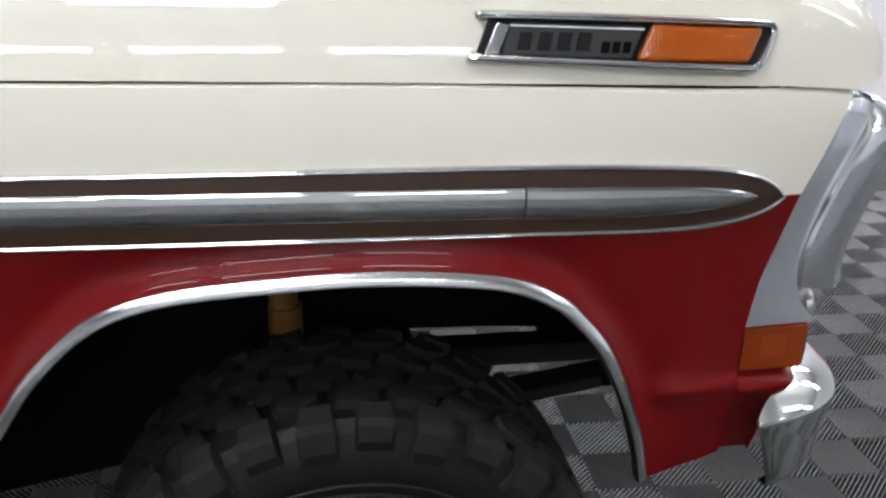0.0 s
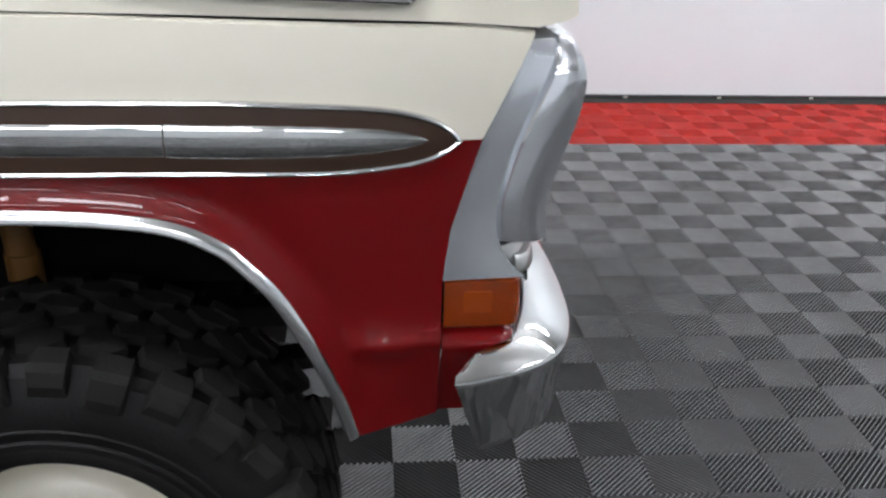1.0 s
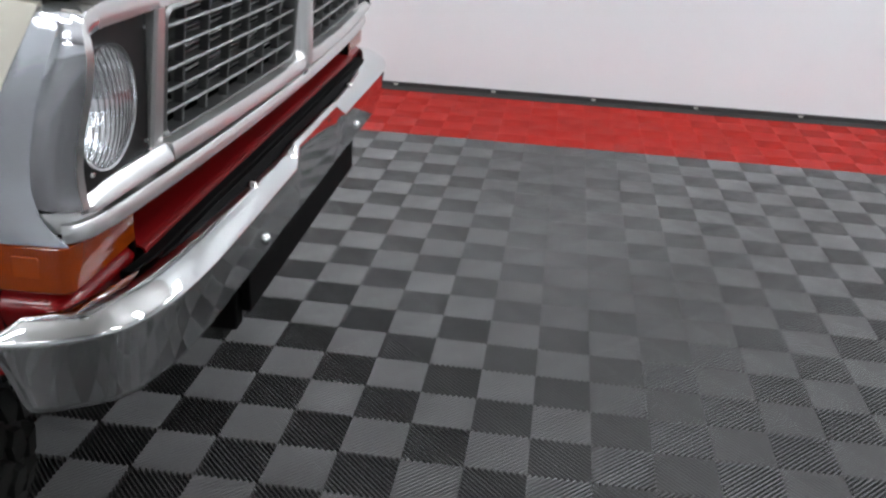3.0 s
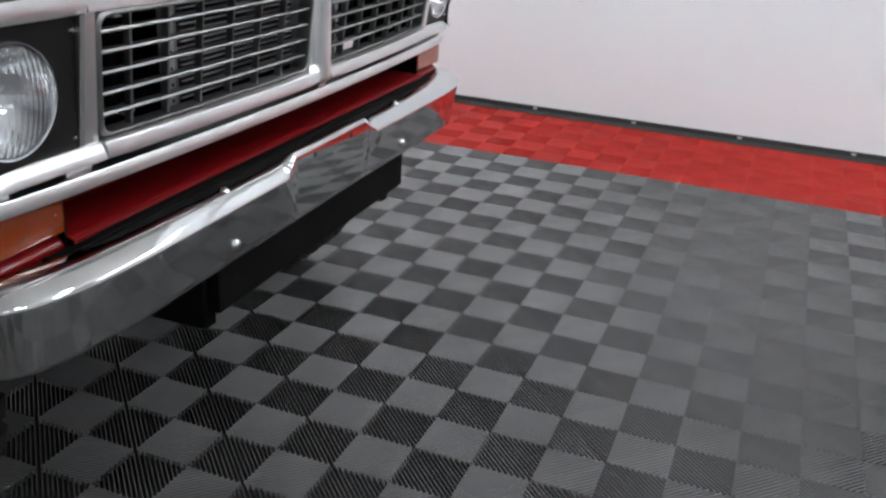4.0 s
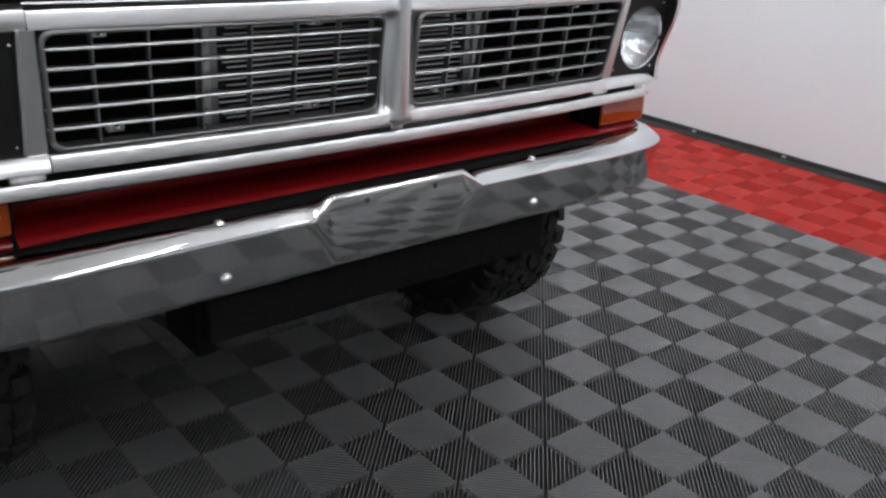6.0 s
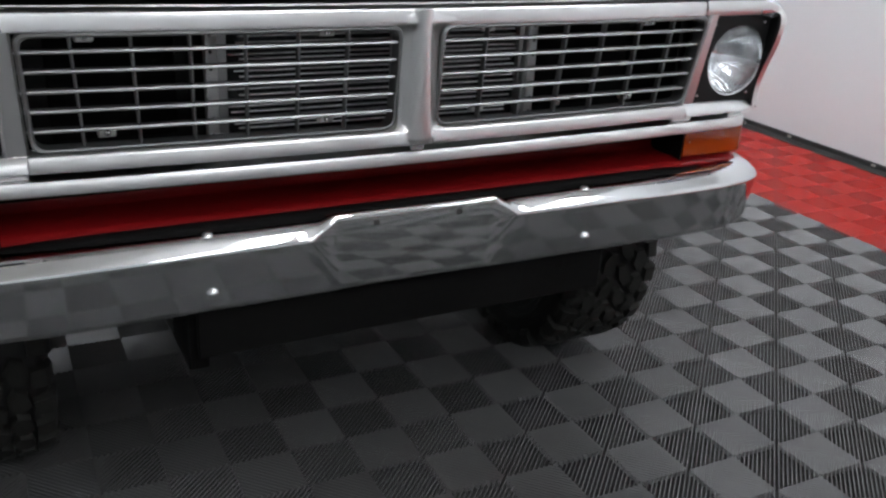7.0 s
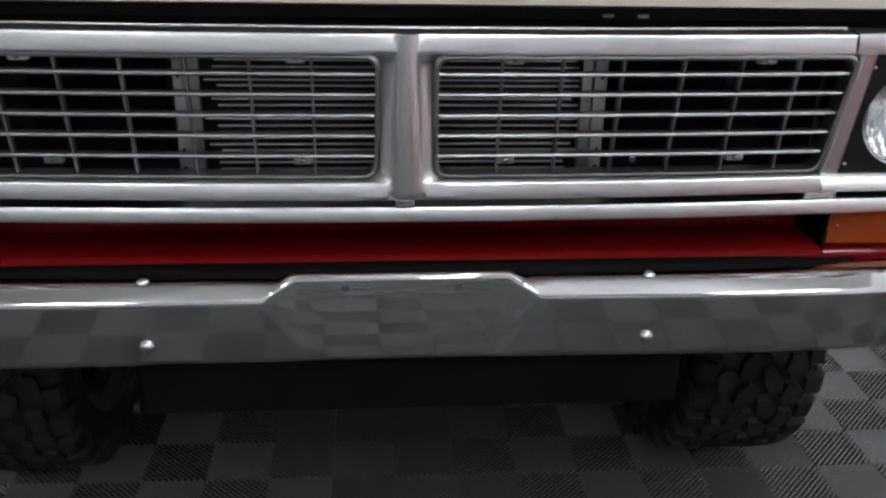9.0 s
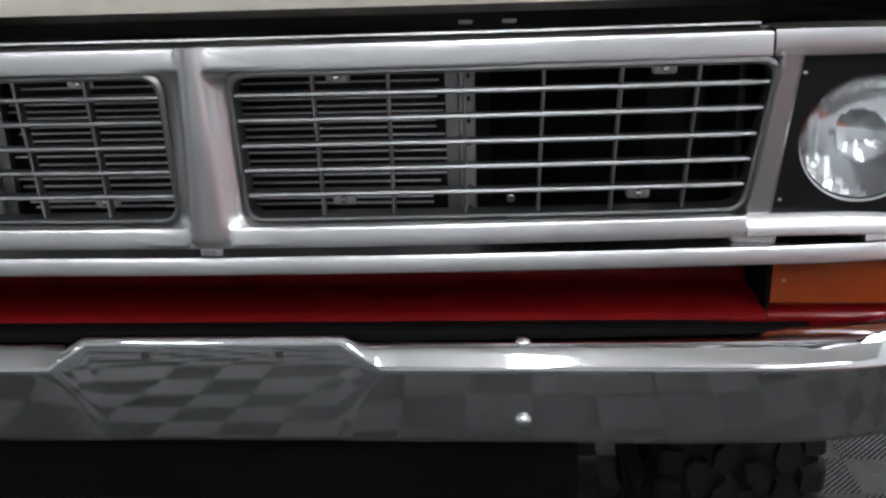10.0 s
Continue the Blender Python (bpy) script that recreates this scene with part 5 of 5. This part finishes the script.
def tile_data():
    """Ribs with narrow rounded tops, in rings about the tile's middle."""
    verts, faces = [], []
    pitch = S * math.sqrt(2) / RIBS
    prof = [(-0.232, -RIB_H), (-0.215, -0.0031), (-0.177, -0.0016), (-0.112, -0.0005), (-0.04, 0.0), (0.04, 0.0), (0.112, -0.0005), (0.177, -0.0016), (0.215, -0.0031), (0.232, -RIB_H)]
    g = 0.0005
    for a in (0, 1):
        for b in (0, 1):
            sy = 1 if (a + b) % 2 == 0 else -1
            x0, y0 = (a - 1) * S, (b - 1) * S
            lo_x, hi_x, lo_y, hi_y = x0 + g, x0 + S - g, y0 + g, y0 + S - g
            low = x0 + (y0 if sy > 0 else -(y0 + S))
            for k in range(RIBS):
                ends = []
                for o, z in prof:
                    # the line x + sy * y = c inside the square
                    c = low + (k + 0.5 + o) * pitch * math.sqrt(2)
                    c = min(max(c, low + 2 * g), low + 2 * S - 2 * g)
                    if sy > 0:
                        xa, xb = max(lo_x, c - hi_y), min(hi_x, c - lo_y)
                    else:
                        xa, xb = max(lo_x, c + lo_y), min(hi_x, c + hi_y)
                    ends.append(((xa, sy * (c - xa), z), (xb, sy * (c - xb), z)))
                i0, n = len(verts), len(prof)
                for p, q in ends:
                    verts += [p, q]
                for m in range(n - 1):
                    faces.append((i0 + 2 * m, i0 + 2 * m + 1, i0 + 2 * m + 3, i0 + 2 * m + 2))
                for e in (0, 1):
                    i1 = len(verts)
                    verts += [pq[e] for pq in ends]
                    cap = tuple(range(i1, i1 + n))
                    faces.append(cap if e == 0 else cap[::-1])
    return verts, faces


TV, TF = tile_data()


def tile_mesh(name, mat):
    me = bpy.data.meshes.new(name)
    me.from_pydata(TV, [], TF)
    me.materials.append(mat)
    me.polygons.foreach_set('use_smooth', [len(f) == 4 for f in TF])
    me.update()
    return me


me_grey, me_red = tile_mesh("tile", M_TILE), tile_mesh("red_tile", M_TILE_RED)
me_stain = tile_mesh("stained_tile", M_TILE_STAIN)


def rest_mesh(name, mat, centres):
    v0, n = np.array(TV), len(TV)
    verts = np.concatenate([v0 + (cx, cy, 0) for cx, cy in centres])
    faces = [tuple(i + k * n for i in f) for k in range(len(centres)) for f in TF]
    me = bpy.data.meshes.new(name)
    me.from_pydata(verts.tolist(), [], faces)
    me.materials.append(mat)
    me.polygons.foreach_set('use_smooth', [len(f) == 4 for f in faces])
    ob = new(name, me)
    ob.parent = floor
    return tagged(ob, kind="stuff")


# the red tiles' own webs, between the ribs
bm = bmesh.new()
add_box(bm, (-4.2, RED_Y0 + 0.002, -0.0145), (5.2, RED_Y1 - 0.002, -0.0055))
part("tile_web", bm, M_TILE_RED, floor, "red plastic web between the ribs")

near_n, far_grey, far_red, slab_grey, slab_red = 0, [], [], [], []
for ti in range(-40, 37):
    for tj in range(-30, 10):
        cx, cy = OX + 2 * ti * S, OY + (16 + 2 * (tj - 7)) * S
        if cy > RED_Y1 or cx < X_LO or cx > X_HI or cy < Y_LO:
            continue
        red = cy > RED_Y0
        near = -1.6 < cx < 2.9 and -1.3 < cy < (3.6 if cx > -1.2 else 2.6)
        if near and near_n < 298:
            stained = abs(cx + 0.32) < S and abs(cy - 1.71) < S
            ob = new("red_tile" if red else "tile", me_red if red else me_stain if stained else me_grey)
            ob.location = (cx, cy, 0)
            ob.parent = floor
            near_n += 1
        elif -4.2 < cx < 5.2 and cy > -3.2:
            (far_red if red else far_grey).append((cx, cy))
        else:
            (slab_red if red else slab_grey).append((cx, cy))
rest_mesh("tiles", M_TILE, far_grey)
rest_mesh("red_tiles", M_TILE_RED, far_red)

# tiles by the far walls, plain slabs
h, z = S - 0.0008, -0.0012
TV = [(-h, -h, z), (h, -h, z), (h, h, z), (-h, h, z), (-h, -h, -RIB_H), (h, -h, -RIB_H), (h, h, -RIB_H), (-h, h, -RIB_H)]
TF = [(0, 1, 2, 3), (0, 4, 5, 1), (1, 5, 6, 2), (2, 6, 7, 3), (3, 7, 4, 0)]
rest_mesh("far_tiles", M_TILE, slab_grey)
rest_mesh("far_red_tiles", M_TILE_RED, slab_red)
